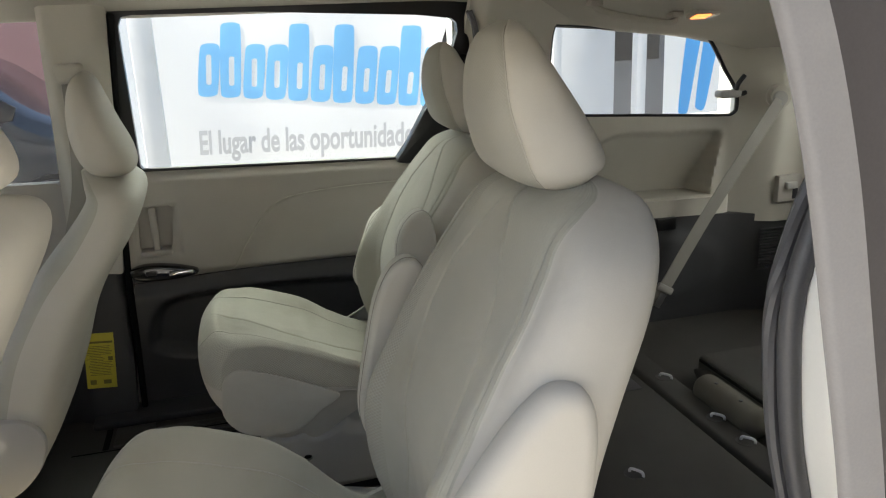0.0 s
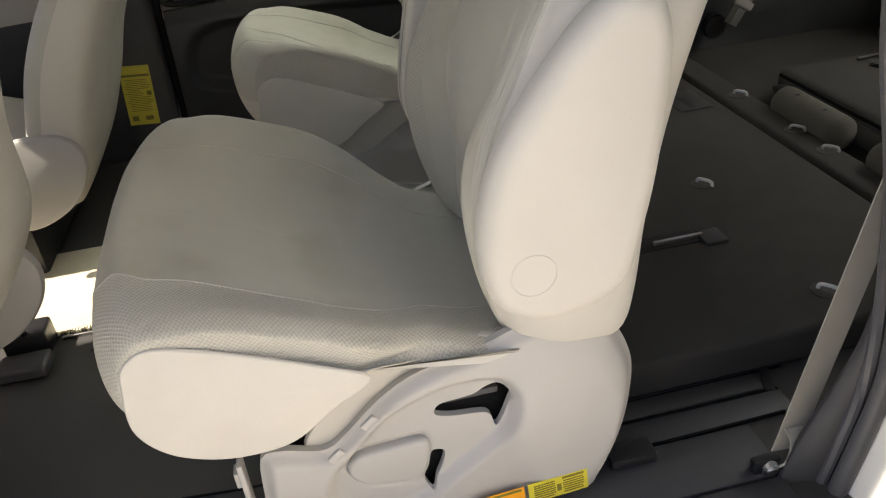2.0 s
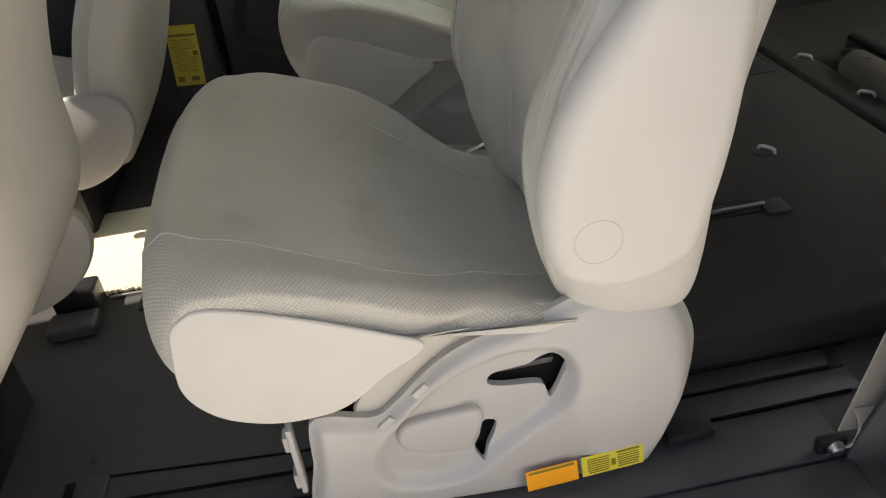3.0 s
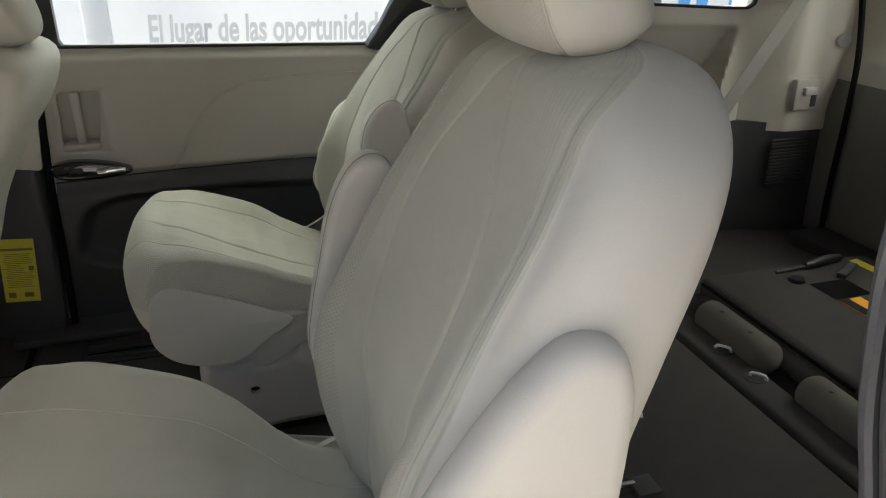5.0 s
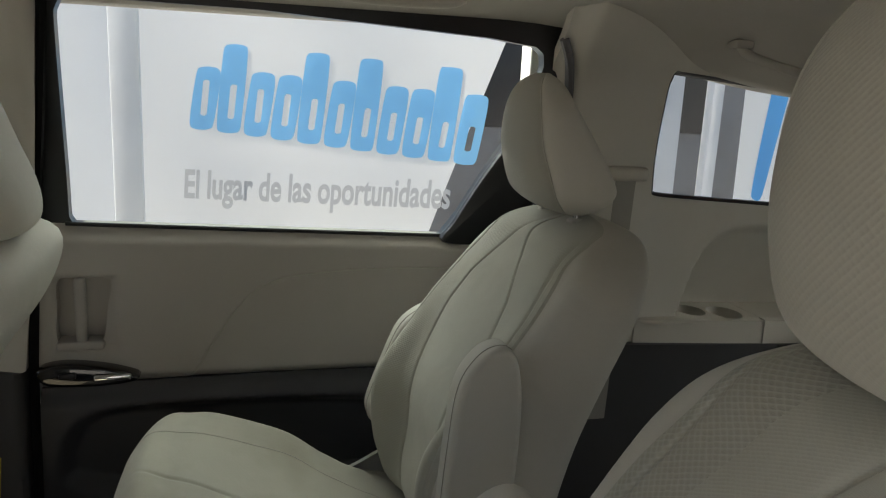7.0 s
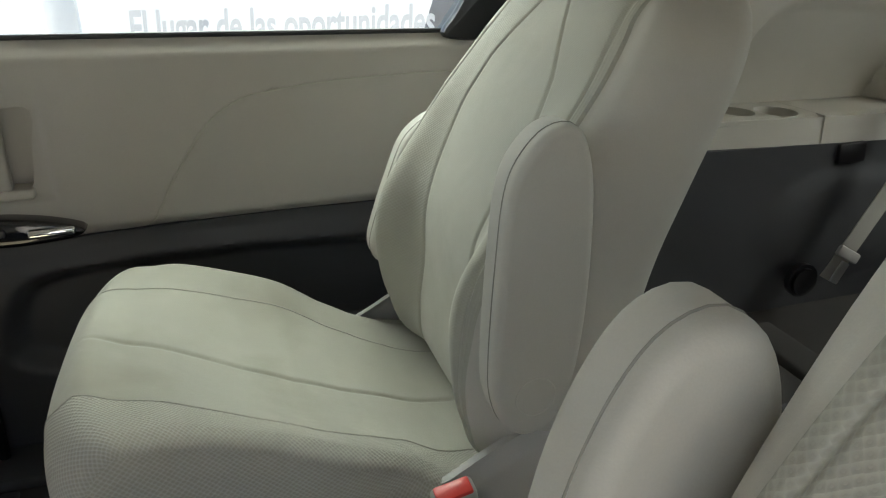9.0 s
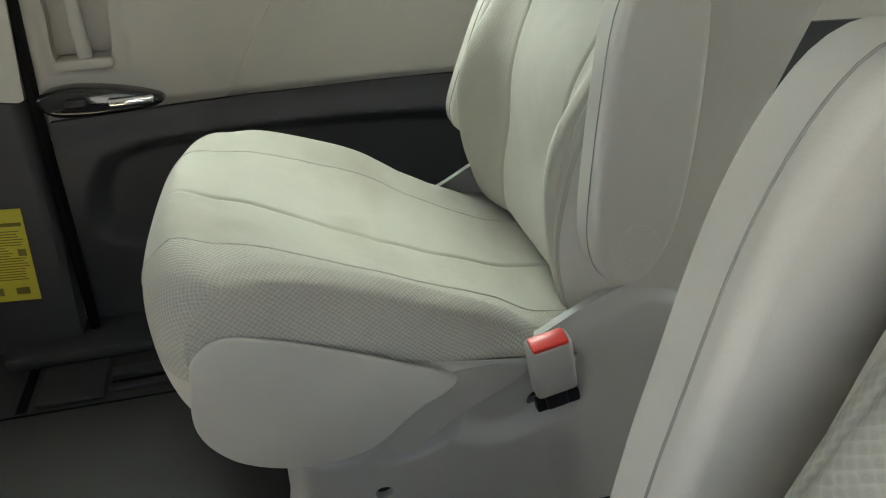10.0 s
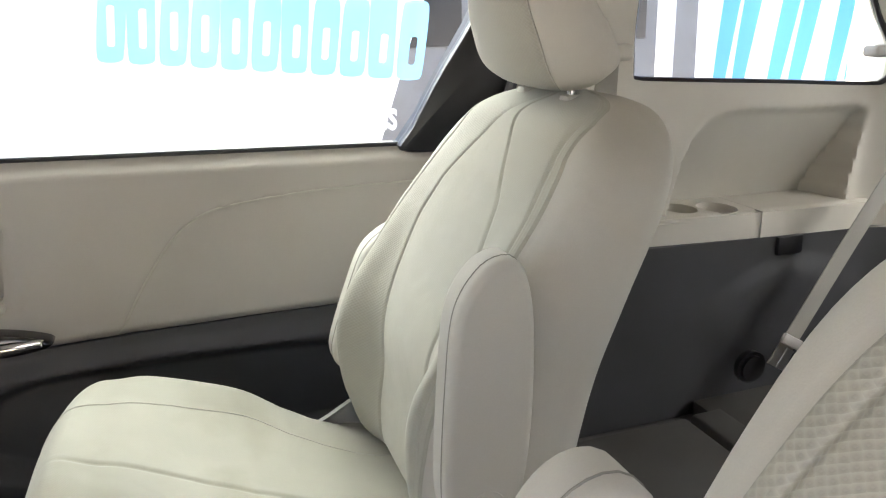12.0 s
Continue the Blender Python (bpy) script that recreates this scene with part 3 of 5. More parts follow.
def seat_cushion(p, c):
    half = 0.2569
    s = set(np.linspace(-0.75, 0.75, 121).tolist())
    s |= {e * (0.75 + 0.25 * math.sin(k / 12 * math.pi / 2)) for e in (-1, 1) for k in range(13)}
    s = np.array(sorted(s))
    base = spline(CUSHION, 170)
    top = np.clip((base[:, 1] - 0.262) / 0.05, 0, 1)
    upper = (base[:, 1] > np.interp(base[:, 0], [-0.37, -0.33, -0.10, 0.03, 0.23], [0.33, 0.30, 0.29, 0.25, 0.228]))
    dish = -np.interp(base[:, 0], [-0.33, -0.28, -0.22, -0.16, -0.10, -0.04, 0.02, 0.08, 0.14], [0.0, 0.018, 0.034, 0.047, 0.054, 0.047, 0.032, 0.018, 0.012])
    narrow = 1 - 0.16 * np.clip((base[:, 0] + 0.09) / 0.10, 0, 1) ** 1.5
    rear = np.clip((base[:, 0] + 0.34) / 0.06, 0, 1)
    rows = []
    for e in s:
        a = abs(e)
        r = 0.0142 * (1 - math.sqrt(max(0.0, 1 - ((a - 0.75) / 0.25) ** 2))) if a > 0.75 else 0.0
        o = inset(base, r)
        o[:, 0] += cushion_front(o[:, 0], e)
        o[:, 1] += top * 0.0186 * e + upper * dish * (1 - min(1.0, a / 0.90) ** 2)
        o[:, 1] -= upper * rear * (0.0008 if c["s"] > 0 else 0.0045) * math.exp(-(e * half / 0.0036) ** 2) * (base[:, 0] < 0.15)
        rows.append(np.stack([o[:, 0], e * half * narrow, o[:, 1]], 1))

    def slot(i, j):
        e = (s[i] + s[i + 1]) / 2
        if not upper[j] and base[j, 1] < 0.29:
            return 2
        return 1 if -e * c["s"] > piping_at(base[j, 0], base[j, 1]) else 0

    cush = link("cushion", loft_mesh("cushion", place_cushion(c, rows), slot), [M_FABRIC, M_MESH, M_SIDE], p, "stained grey-beige cloth seat cushion")
    # piping along both edges of the top
    rows = np.array(rows)
    for e in (-1, 1):
        line = []
        for j in np.nonzero(upper)[0]:
            if base[j, 0] < 0.15:
                at = e * piping_at(base[j, 0], base[j, 1])
                k = int(np.searchsorted(s, at).clip(1, len(s) - 1))
                u = (at - s[k - 1]) / (s[k] - s[k - 1])
                line.append((rows[k - 1][j] * (1 - u) + rows[k][j] * u, base[j]))
        line.sort(key=lambda q: math.atan2(q[1][1] - 0.20, q[1][0] + 0.05))
        part("piping", tube_bm([tuple(q) for q in place_cushion(c, [q[0] for q in line])], 0.0011, 6), M_PIPING, cush)
    # smooth cloth panels on both sides
    side = spline([(-0.325, 0.312), (-0.318, 0.335), (-0.292, 0.350), (-0.246, 0.342), (-0.167, 0.314), (-0.100, 0.286), (-0.062, 0.268), (-0.070, 0.252), (-0.105, 0.232), (-0.150, 0.198), (-0.190, 0.187), (-0.246, 0.189), (-0.300, 0.211), (-0.328, 0.252)], 90)
    for e in (-1, 1):
        plate = slab_rows(side, e * half - 0.003, e * half + 0.003, 0.0028, 3)
        plate[:, :, 0] += 0.45 * cushion_front(plate[:, :, 0], e) - 0.006
        link("side_panel", loft_mesh("side_panel", place_cushion(c, plate)), M_SIDE, cush, "smooth pale cloth side panel")
    return cush


def armrest(p, dx, y, out, label, shape, cap, cap_r, half, soft):
    o = spline(shape, 90)
    rows = slab_rows(o, y - half, y + half, half * soft, 9)
    arm = link("armrest", loft_mesh("armrest", shift(rows, dx)), M_SIDE, p, label)
    face = y + out * (half - 0.0005)
    if soft < 0.8:
        part("piping", tube_bm([(dx + x, y - half * 0.3, z) for x, z in o], 0.0009, 6, True), M_STITCH, arm, "sewn seam round the rim")
    part("pivot_cap", tube_bm([(dx + cap[0] + cap_r * math.cos(a), face, cap[1] + cap_r * math.sin(a)) for a in np.linspace(0, math.tau, 36, endpoint=False)], 0.0012, 6, True), M_SIDE, arm, "round cloth-coloured pivot cap")
    return arm


def chair(c, label):
    """One captain's chair."""
    near_side = c["s"] > 0
    p = thing("captain_chair", (c["dx"], c["yc"], FLOOR_Z), label, "car seat", "second-row captain's chairs")
    seat_back(p, c)
    seat_rest(p, c)
    seat_cushion(p, c)
    if near_side:
        armrest(p, c["dx"], 0.641, 1, "raised padded inboard armrest", INNER_NEAR, (0.118, 0.39), 0.023, 0.025, 0.42)
        armrest(p, c["dx"], 0.1436, -1, "raised padded outboard armrest", ARM, (0.107, 0.402), 0.0245, 0.0255, 0.9)
    else:
        armrest(p, c["dx"], 1.0307, -1, "raised padded inboard armrest", INNER_FAR, (0.125, 0.392), 0.021, 0.0252, 0.36)
        armrest(p, c["dx"], 1.512, 1, "raised padded outboard armrest", [(x + 0.20 * (z - 0.42) - 0.012, 0.335 + (z - 0.335) * 0.72) for x, z in INNER_FAR], (0.125, 0.39), 0.021, 0.025, 0.4)
    return p


PANEL_FAR = [(-0.218, 0.020), (-0.218, 0.135), (-0.215, 0.186), (-0.195, 0.190), (-0.170, 0.180), (-0.140, 0.181), (-0.097, 0.204), (-0.052, 0.243), (-0.022, 0.262), (0.04, 0.268), (0.104, 0.300), (0.142, 0.317), (0.170, 0.323), (0.208, 0.313),
             (0.234, 0.288), (0.248, 0.250), (0.243, 0.207), (0.230, 0.148), (0.213, 0.046), (0.190, 0.030), (0.10, 0.024), (-0.06, 0.020)]


def base_panel(p, dx, y, out, holes, dip, dz=0.0, label=""):
    o = spline(PANEL_FAR if dx else PANEL, 150)
    o = o + np.array([dx, dz])
    rim = dense([tuple(q) for q in o], 0.001)

    def height(x, z):
        d = np.min(np.hypot(rim[:, 0] - x, rim[:, 1] - z))
        edge = 1 - smooth(0.0, 0.022, d)
        return y - out * (0.014 * edge**1.6 + dip(x - dx, z - dz))

    hs = [np.asarray(h) + np.array([dx, dz]) for h in holes]
    bm = relief_bm(o, hs, height, 0.0031, -out * 0.010)
    panel = part("base_cover", bm, M_BASE, p, label or "moulded beige plastic seat base cover")
    return panel


FLOOR_Z = -0.022
near = chair(NEAR, "grey-beige cloth captain's chair beside the open sliding door")
far = chair(FAR, "greenish-beige cloth captain's chair beside the closed sliding door")


def bump2(x, z, cx, cz, rx, rz, turn=0.0):
    c, s = math.cos(turn), math.sin(turn)
    u, v = ((x - cx) * c + (z - cz) * s) / rx, (-(x - cx) * s + (z - cz) * c) / rz
    return 1 - smooth(0.62, 1.05, math.hypot(u, v))


LEVER = [(-0.121, 0.120), (-0.106, 0.135), (-0.060, 0.139), (-0.021, 0.138), (-0.016, 0.113), (-0.030, 0.078), (-0.042, 0.072), (-0.099, 0.083), (-0.119, 0.102)]
SCOOP = spline([(-0.149, 0.115), (-0.118, 0.151), (-0.07, 0.197), (-0.017, 0.221), (0.03, 0.230), (0.086, 0.220), (0.106, 0.183), (0.088, 0.123), (0.015, 0.066), (-0.044, 0.026), (-0.125, 0.034), (-0.154, 0.066)], 140)
scoop_depth = depth_in(SCOOP)
lever_depth = depth_in(spline([(x * 1.06 + 0.004, 0.105 + (z - 0.105) * 1.35) for x, z in LEVER], 80))
SLOT_A = spline([(-0.004, 0.173), (0.003, 0.187), (0.030, 0.190), (0.047, 0.192), (0.063, 0.200), (0.078, 0.202), (0.091, 0.192), (0.091, 0.178), (0.073, 0.132), (0.062, 0.156), (0.016, 0.164)], 80)
SLOT_B = spline([(-0.013, 0.113), (0.002, 0.109), (0.000, 0.092), (-0.010, 0.068), (-0.019, 0.049), (-0.028, 0.068), (-0.020, 0.090)], 40)
base_panel(near, 0.0, 0.180, -1, [SLOT_A, SLOT_B],
    lambda x, z: 0.017 * smooth(0.0, 0.018, scoop_depth(x, z)) + 0.006 * smooth(0.0, 0.012, lever_depth(x, z)) - 0.012 * bump2(x, z, 0.165, 0.13, 0.095, 0.16))
base_panel(near, 0.0, 0.640, 1, [], lambda x, z: 0.010 * bump2(x, z, 0.05, 0.20, 0.07, 0.05))
base_panel(far, 0.11, 1.492, 1, [], lambda x, z: 0.0)
HOLE = spline([(0.050, 0.186), (0.052, 0.199), (0.072, 0.207), (0.098, 0.214), (0.100, 0.202), (0.080, 0.195)], 40)
PLUG = spline([(-0.120 + 0.010 * math.cos(a), 0.115 + 0.008 * math.sin(a)) for a in np.linspace(0, math.tau, 12, endpoint=False)], 24)
base_panel(far, 0.11, 1.034, -1, [HOLE, PLUG],
    lambda x, z: 0.016 * max(bump2(x, z, 0.03, 0.215, 0.085, 0.060, 0.3), bump2(x, z, -0.05, 0.205, 0.09, 0.035, 0.5)) - 0.008 * bump2(x, z, 0.17, 0.14, 0.10, 0.17))

for p, dx, y, dz in ((near, 0.0, 0.2105, 0.0), (far, 0.11, 1.0475, 0.0)):
    gusset = spline([(-0.115, 0.258), (-0.05, 0.276), (0.01, 0.272), (0.035, 0.262), (0.045, 0.235), (-0.02, 0.200), (-0.10, 0.155), (-0.19, 0.160), (-0.165, 0.215)] if dx else [(-0.085, 0.262), (-0.035, 0.284), (0.022, 0.280), (0.066, 0.272), (0.10, 0.262), (0.10, 0.245), (0.0, 0.20), (-0.10, 0.145), (-0.165, 0.150), (-0.150, 0.190)], 60)
    link("inner_cover", loft_mesh("inner_cover", shift(slab_rows(gusset, y - 0.006, y + 0.006, 0.003, 3), dx, 0, dz)), M_SIDE, p, "pale cloth flap under the cushion")

# dark insides of both bases, and the slide rails they run on
for p, dx, yc, dz in ((near, 0.0, 0.41, 0.0), (far, 0.11, 1.262, 0.02)):
    part("seat_frame", box_bm(dx - 0.19, dx + 0.19, yc - 0.185, yc + 0.185, 0.03 + dz, 0.17 + dz, 0.01), M_BLACK, p, "black steel seat frame")
    part("hinge_block", box_bm(dx + 0.06, dx + 0.20, yc - 0.19, yc + 0.19, 0.10 + dz, 0.195 + dz, 0.01), M_BLACK, p)
    for s in (-1, 1):
        part("slide_foot", box_bm(dx - 0.20, dx + 0.23, yc + s * 0.16 - 0.02, yc + s * 0.16 + 0.02, FLOOR_Z, 0.045 + dz, 0.004), M_BLACK, p)

# lever, fastener clips and labels on the near base
lev = spline(LEVER, 70)
part("recline_lever", (lambda me: (lambda b: (b.from_mesh(me), b)[1])(bmesh.new()))(loft_mesh("lever", slab_rows(lev, 0.190, 0.217, 0.007, 5))), M_BASE, near, "smooth beige recline lever")
part("slot_latch", box_bm(0.010, 0.080, 0.203, 0.212, 0.180, 0.190, 0.003), M_DARK, near)
# thin black plates stand in for the shade inside the slots and hole
part("slot_backing", box_bm(-0.06, 0.12, 0.2125, 0.216, 0.03, 0.212, 0.001), M_GAP, near)
part("hole_backing", box_bm(0.147, 0.222, 1.070, 1.074, 0.172, 0.234, 0.002), M_BLACK, far)
for x, z in ((-0.085, 0.212), (-0.130, 0.172)):
    part("trim_clip", box_bm(-0.011, 0.011, -0.003, 0.003, -0.005, 0.005, 0.002, m=Matrix.Translation((x, 0.166, z)) @ pose(0, 0, 0, 0, -40, 0)), M_BASE, near)
part("front_flange", box_bm(-0.250, -0.243, 0.19, 0.215, 0.055, 0.165, 0.002), M_BASE, near)
for zc in (0.075, 0.14):
    part("flange_tab", box_bm(-0.256, -0.249, 0.192, 0.212, zc - 0.012, zc + 0.012, 0.002), M_BASE, near)


def label_plate(p, name, c, w, h, turn, y, out, mat, bars, txt):
    """A printed sticker in a plane of constant y with bars for its lines."""
    m = Matrix.Translation((c[0], y, c[1])) @ pose(0, 0, 0, 0, -turn, 0)
    lab = part(name, box_bm(-w / 2, w / 2, -0.0006, 0.0006, -h / 2, h / 2, 0, m=m), mat, p, txt, False)
    for bx, bz, bw, bh in bars:
        part("print_line", box_bm(bx - bw / 2, bx + bw / 2, -0.0004, 0.0004, bz - bh / 2, bz + bh / 2, 0, m=m @ Matrix.Translation((0, out * 0.0009, 0))), M_INK, lab, smooth=False)
    return lab


random.seed(5)
label_plate(near, "warning_label", (0.064, 0.019), 0.068, 0.036, 4, 0.1685, -1, M_ORANGE, [(0.0, 0.0145, 0.060, 0.004)], "orange warning sticker")
rows_y = [(-0.019, 0.012 - k * 0.0042, 0.026 + 0.004 * random.random(), 0.0016) for k in range(7)] + [(0.021, 0.008 - k * 0.0042, 0.026 + 0.004 * random.random(), 0.0016) for k in range(6)] + [(0.021, 0.0138, 0.030, 0.0035), (0.001, -0.002, 0.006, 0.012)]
label_plate(near, "warning_label", (0.144, 0.0255), 0.082, 0.036, 4, 0.1685, -1, M_YELLOW, rows_y, "yellow warning sticker with printed lines")

# belt buckle on the far chair
bk = Matrix.Translation((0.172, 1.016, 0.264)) @ pose(0, 0, 0, 8, -11, 0)
buckle = part("belt_buckle", box_bm(-0.023, 0.023, -0.013, 0.013, -0.038, 0.034, 0.006, 3, m=bk), M_BASE, far, "beige seat belt buckle")
part("button", box_bm(-0.0195, 0.0195, -0.0118, 0.0100, 0.029, 0.0362, 0.003, 2, m=bk), M_RED, buckle, "red release button")
part("buckle_slot", box_bm(-0.025, 0.025, -0.006, 0.006, -0.0075, 0.0075, 0.003, m=Matrix.Translation((0.186, 1.030, 0.203)) @ pose(0, 0, 0, 0, -9, 0)), M_BLACK, far)
part("buckle_stalk", box_bm(-0.012, 0.012, -0.006, 0.006, -0.066, -0.034, 0.003, m=bk), M_BLACK, buckle)


# ---- setting: floor, ceiling, body sides ----
def ceil_z(x, y):
    zc = 1.205 - 0.11 * smooth(0.45, 1.35, x) - 0.14 * smooth(1.25, 1.95, x)
    return zc - 0.115 * min(1.0, abs((y - 0.84) / 0.86)) ** 4


floor = tagged(part("floor", box_bm(-1.95, 1.9, 0.02, 1.74, -0.06, FLOOR_Z, 0), M_FLOOR, smooth=False), "dark worn vinyl minivan floor", "floor", kind="structure")
# near edge cut back to let more daylight onto the near chair
xs, ys = np.linspace(0, 1, 64), np.linspace(0.03, 1.80, 90)
# notch added in the unseen front edge, so sun reaches only the carpet strip
front_edge = lambda y: -1.36 - 0.54 * max(smooth(1.12, 1.16, y), 1 - smooth(0.76, 0.79, y))
under = np.array([[(front_edge(y) + (1.95 - front_edge(y)) * x, y, ceil_z(front_edge(y) + (1.95 - front_edge(y)) * x, y)) for y in ys] for x in xs])
over = under + np.array([0, 0, 0.05])
rows = np.concatenate([under, over[:, ::-1]], 1)
ceiling = tagged(link("ceiling", loft_mesh("ceiling", rows, None, True, False), M_HEAD), "grey-beige cloth headliner", "ceiling", kind="structure")

# outer skin of the far side, behind the trim
skin = thing("body_side", (0.0, 1.80, 0.0), "white painted outer body side", "body side", kind="structure")
part("lower_skin", box_bm(-1.95, 0.585, 1.76, 1.80, -0.30, 0.650, 0.004), M_PAINT, skin, smooth=False)
part("rear_skin", box_bm(0.585, 1.95, 1.94, 1.98, -0.30, 0.690, 0.004), M_PAINT, skin, smooth=False)
part("door_post", box_bm(-0.535, -0.375, 1.722, 1.755, 0.65, 1.12, 0.004), M_PAINT, skin, smooth=False)
part("rear_post", box_bm(0.585, 0.86, 1.80, 1.86, 0.65, 1.14, 0.004), M_PAINT, skin, smooth=False)
part("corner_post", box_bm(1.58, 1.93, 1.72, 1.88, 0.65, 1.05, 0.004), M_PAINT, skin, smooth=False)

# far sliding door
door = thing("door_1", (0.1, 1.70, 0.0), "closed sliding door with beige and charcoal trim", "van door", kind="structure")


def arc_side(x, z):
    """How far a point lies inside the padded area of the door trim."""
    cx = np.interp(z, [0.38, 0.45, 0.52, 0.56, 0.585, 0.60], [-0.132, -0.095, -0.045, -0.005, 0.055, 0.20])
    top = 0.6 - 0.004 * math.cos(x * 5)
    return min(x - cx, (top - z) * 1.2)


def door_y(x, z):
    y = 1.672 + 0.75 * max(0.0, z - 0.650 + 0.03 * x) + 0.008 * smooth(0.50, 0.62, z)
    a = arc_side(x, z)
    y += 0.004 * smooth(-0.012, 0.012, a) - 0.003 * smooth(0.02, 0.08, a)
    y += 0.020 * smooth(0.40, 0.375, z)
    cup = min(min(x + 0.383, -0.262 - x), min(z - 0.448, 0.592 - z))
    return y + 0.006 * smooth(-0.004, 0.006, cup)


CUP = spline([(-0.366, 0.585), (-0.325, 0.588), (-0.276, 0.585), (-0.281, 0.53), (-0.292, 0.468), (-0.33, 0.462), (-0.37, 0.466), (-0.369, 0.53)], 60)
UP = [(-0.405, 0.372), (-0.15, 0.381), (0.10, 0.384), (0.62, 0.376), (0.62, 0.652), (0.38, 0.664), (0.0, 0.678), (-0.37, 0.690), (-0.395, 0.69)]
part("upper_trim", relief_bm(UP, [CUP], door_y, 0.005, 0.04), M_PAD, door, "beige padded upper door trim")
seam = spline([(-0.135, 0.384), (-0.118, 0.405), (-0.085, 0.462), (-0.035, 0.532), (0.005, 0.566), (0.060, 0.585), (0.20, 0.597), (0.40, 0.598), (0.60, 0.590)], 90, False)
part("pad_seam", tube_bm([(x, door_y(x, z) + 0.0002, z) for x, z in seam], 0.0022, 6), M_PIPING, door, "moulded line round the door pad")
part("pull_cup", box_bm(-0.375, -0.27, 1.705, 1.715, 0.455, 0.595, 0.002), M_PAD, door)
part("pull_bar", box_bm(-0.338, -0.318, 1.668, 1.690, 0.462, 0.59, 0.006, 3), M_PAD, door, "beige vertical pull handle")
part("pull_base", box_bm(-0.372, -0.288, 1.662, 1.712, 0.452, 0.468, 0.005, 3), M_PAD, door)


POCKET = spline([(-0.376, 0.165), (-0.385, 0.215), (-0.367, 0.277), (-0.333, 0.314), (-0.264, 0.333), (-0.15, 0.337), (0.10, 0.335), (0.30, 0.310), (0.34, 0.22), (0.30, 0.14), (0.10, 0.115), (-0.2, 0.120), (-0.31, 0.134)], 160)
pocket_depth = depth_in(POCKET)


def low_y(x, z):
    y = 1.668 + 0.03 * smooth(0.30, 0.0, z)
    return y + 0.042 * smooth(0.0, 0.034, pocket_depth(x, z)) + 0.012 * smooth(0.33, 0.37, z)


LOW = [(-0.425, -0.015), (-0.42, 0.15), (-0.41, 0.30), (-0.405, 0.372), (-0.15, 0.381), (0.10, 0.384), (0.62, 0.376), (0.62, -0.015)]
part("lower_trim", relief_bm(LOW, [], low_y, 0.006, 0.04), M_DARK, door, "charcoal plastic lower door trim with a map pocket")
sw = spline([(-0.405, 0.420), (-0.36, 0.432), (-0.29, 0.424), (-0.232, 0.407), (-0.228, 0.396), (-0.26, 0.388), (-0.33, 0.385), (-0.39, 0.392)], 50)
plate = link("switch_plate", loft_mesh("switch_plate", slab_rows(sw, 1.640, 1.690, 0.008, 4)), M_GLOSS, door, "gloss black switch plate")
part("release_handle", box_bm(-0.305, -0.238, 1.632, 1.642, 0.399, 0.412, 0.004, 3), M_CHROME, plate, "chrome release handle")
part("window_switch", box_bm(-0.365, -0.335, 1.634, 1.642, 0.405, 0.417, 0.003), M_BLACK, plate)


def extruded(outline, y0, y1, r=0.003, n=120, spl=False):
    o = spline(outline, n) if spl else np.asarray(outline, float)
    bm = bmesh.new()
    bm.from_mesh(loft_mesh("x", slab_rows(o, y0, y1, r, 2)))
    return bm


WIN = dense([(-0.345, 0.700), (-0.338, 0.690), (-0.30, 0.686), (0.0, 0.678), (0.376, 0.664), (0.415, 0.715), (0.455, 0.785), (0.506, 0.870), (0.545, 0.955), (0.566, 1.02), (0.562, 1.046), (0.545, 1.058), (0.45, 1.070), (0.0, 1.094), (-0.31, 1.096), (-0.335, 1.092), (-0.345, 1.07)])
win = thing("window_1", (0.1, 1.71, 0.68), "sliding door window in a black surround", "window", kind="structure")
SURR = [(-0.405, 0.668), (0.62, 0.630), (0.62, 1.13), (-0.405, 1.15)]
part("window_surround", relief_bm(dense(SURR), [WIN], lambda x, z: 1.706 - 0.04 * smooth(0.70, 1.1, z), 0.008, 0.03), M_BLACK, win, "black window surround")
part("pane", box_bm(-0.36, 0.60, 1.712, 1.716, 0.655, 1.11, 0), M_GLASS, win, smooth=False).visible_shadow = False
part("weatherstrip", tube_bm([(x, 1.698, 0.6895 - 0.0355 * (x + 0.34)) for x in np.linspace(-0.35, 0.38, 20)], 0.004, 8), M_BLACK, win)
part("quarter_trim", extruded(spline([(0.372, 0.655), (0.395, 0.70), (0.45, 0.79), (0.505, 0.87), (0.54, 0.945), (0.60, 0.95), (0.60, 0.86), (0.575, 0.77), (0.54, 0.70), (0.49, 0.652)], 80), 1.672, 1.70, 0.008), M_BLACK, win, "black plastic corner trim")

part("rear_seal", tube_bm(spline([(0.540, 1.662, 0.655), (0.580, 1.660, 0.77), (0.604, 1.655, 0.86), (0.614, 1.648, 0.95), (0.606, 1.635, 1.03), (0.585, 1.62, 1.075)], 40, False), 0.010, 8), M_RUBBER, win, "grey rubber door seal")

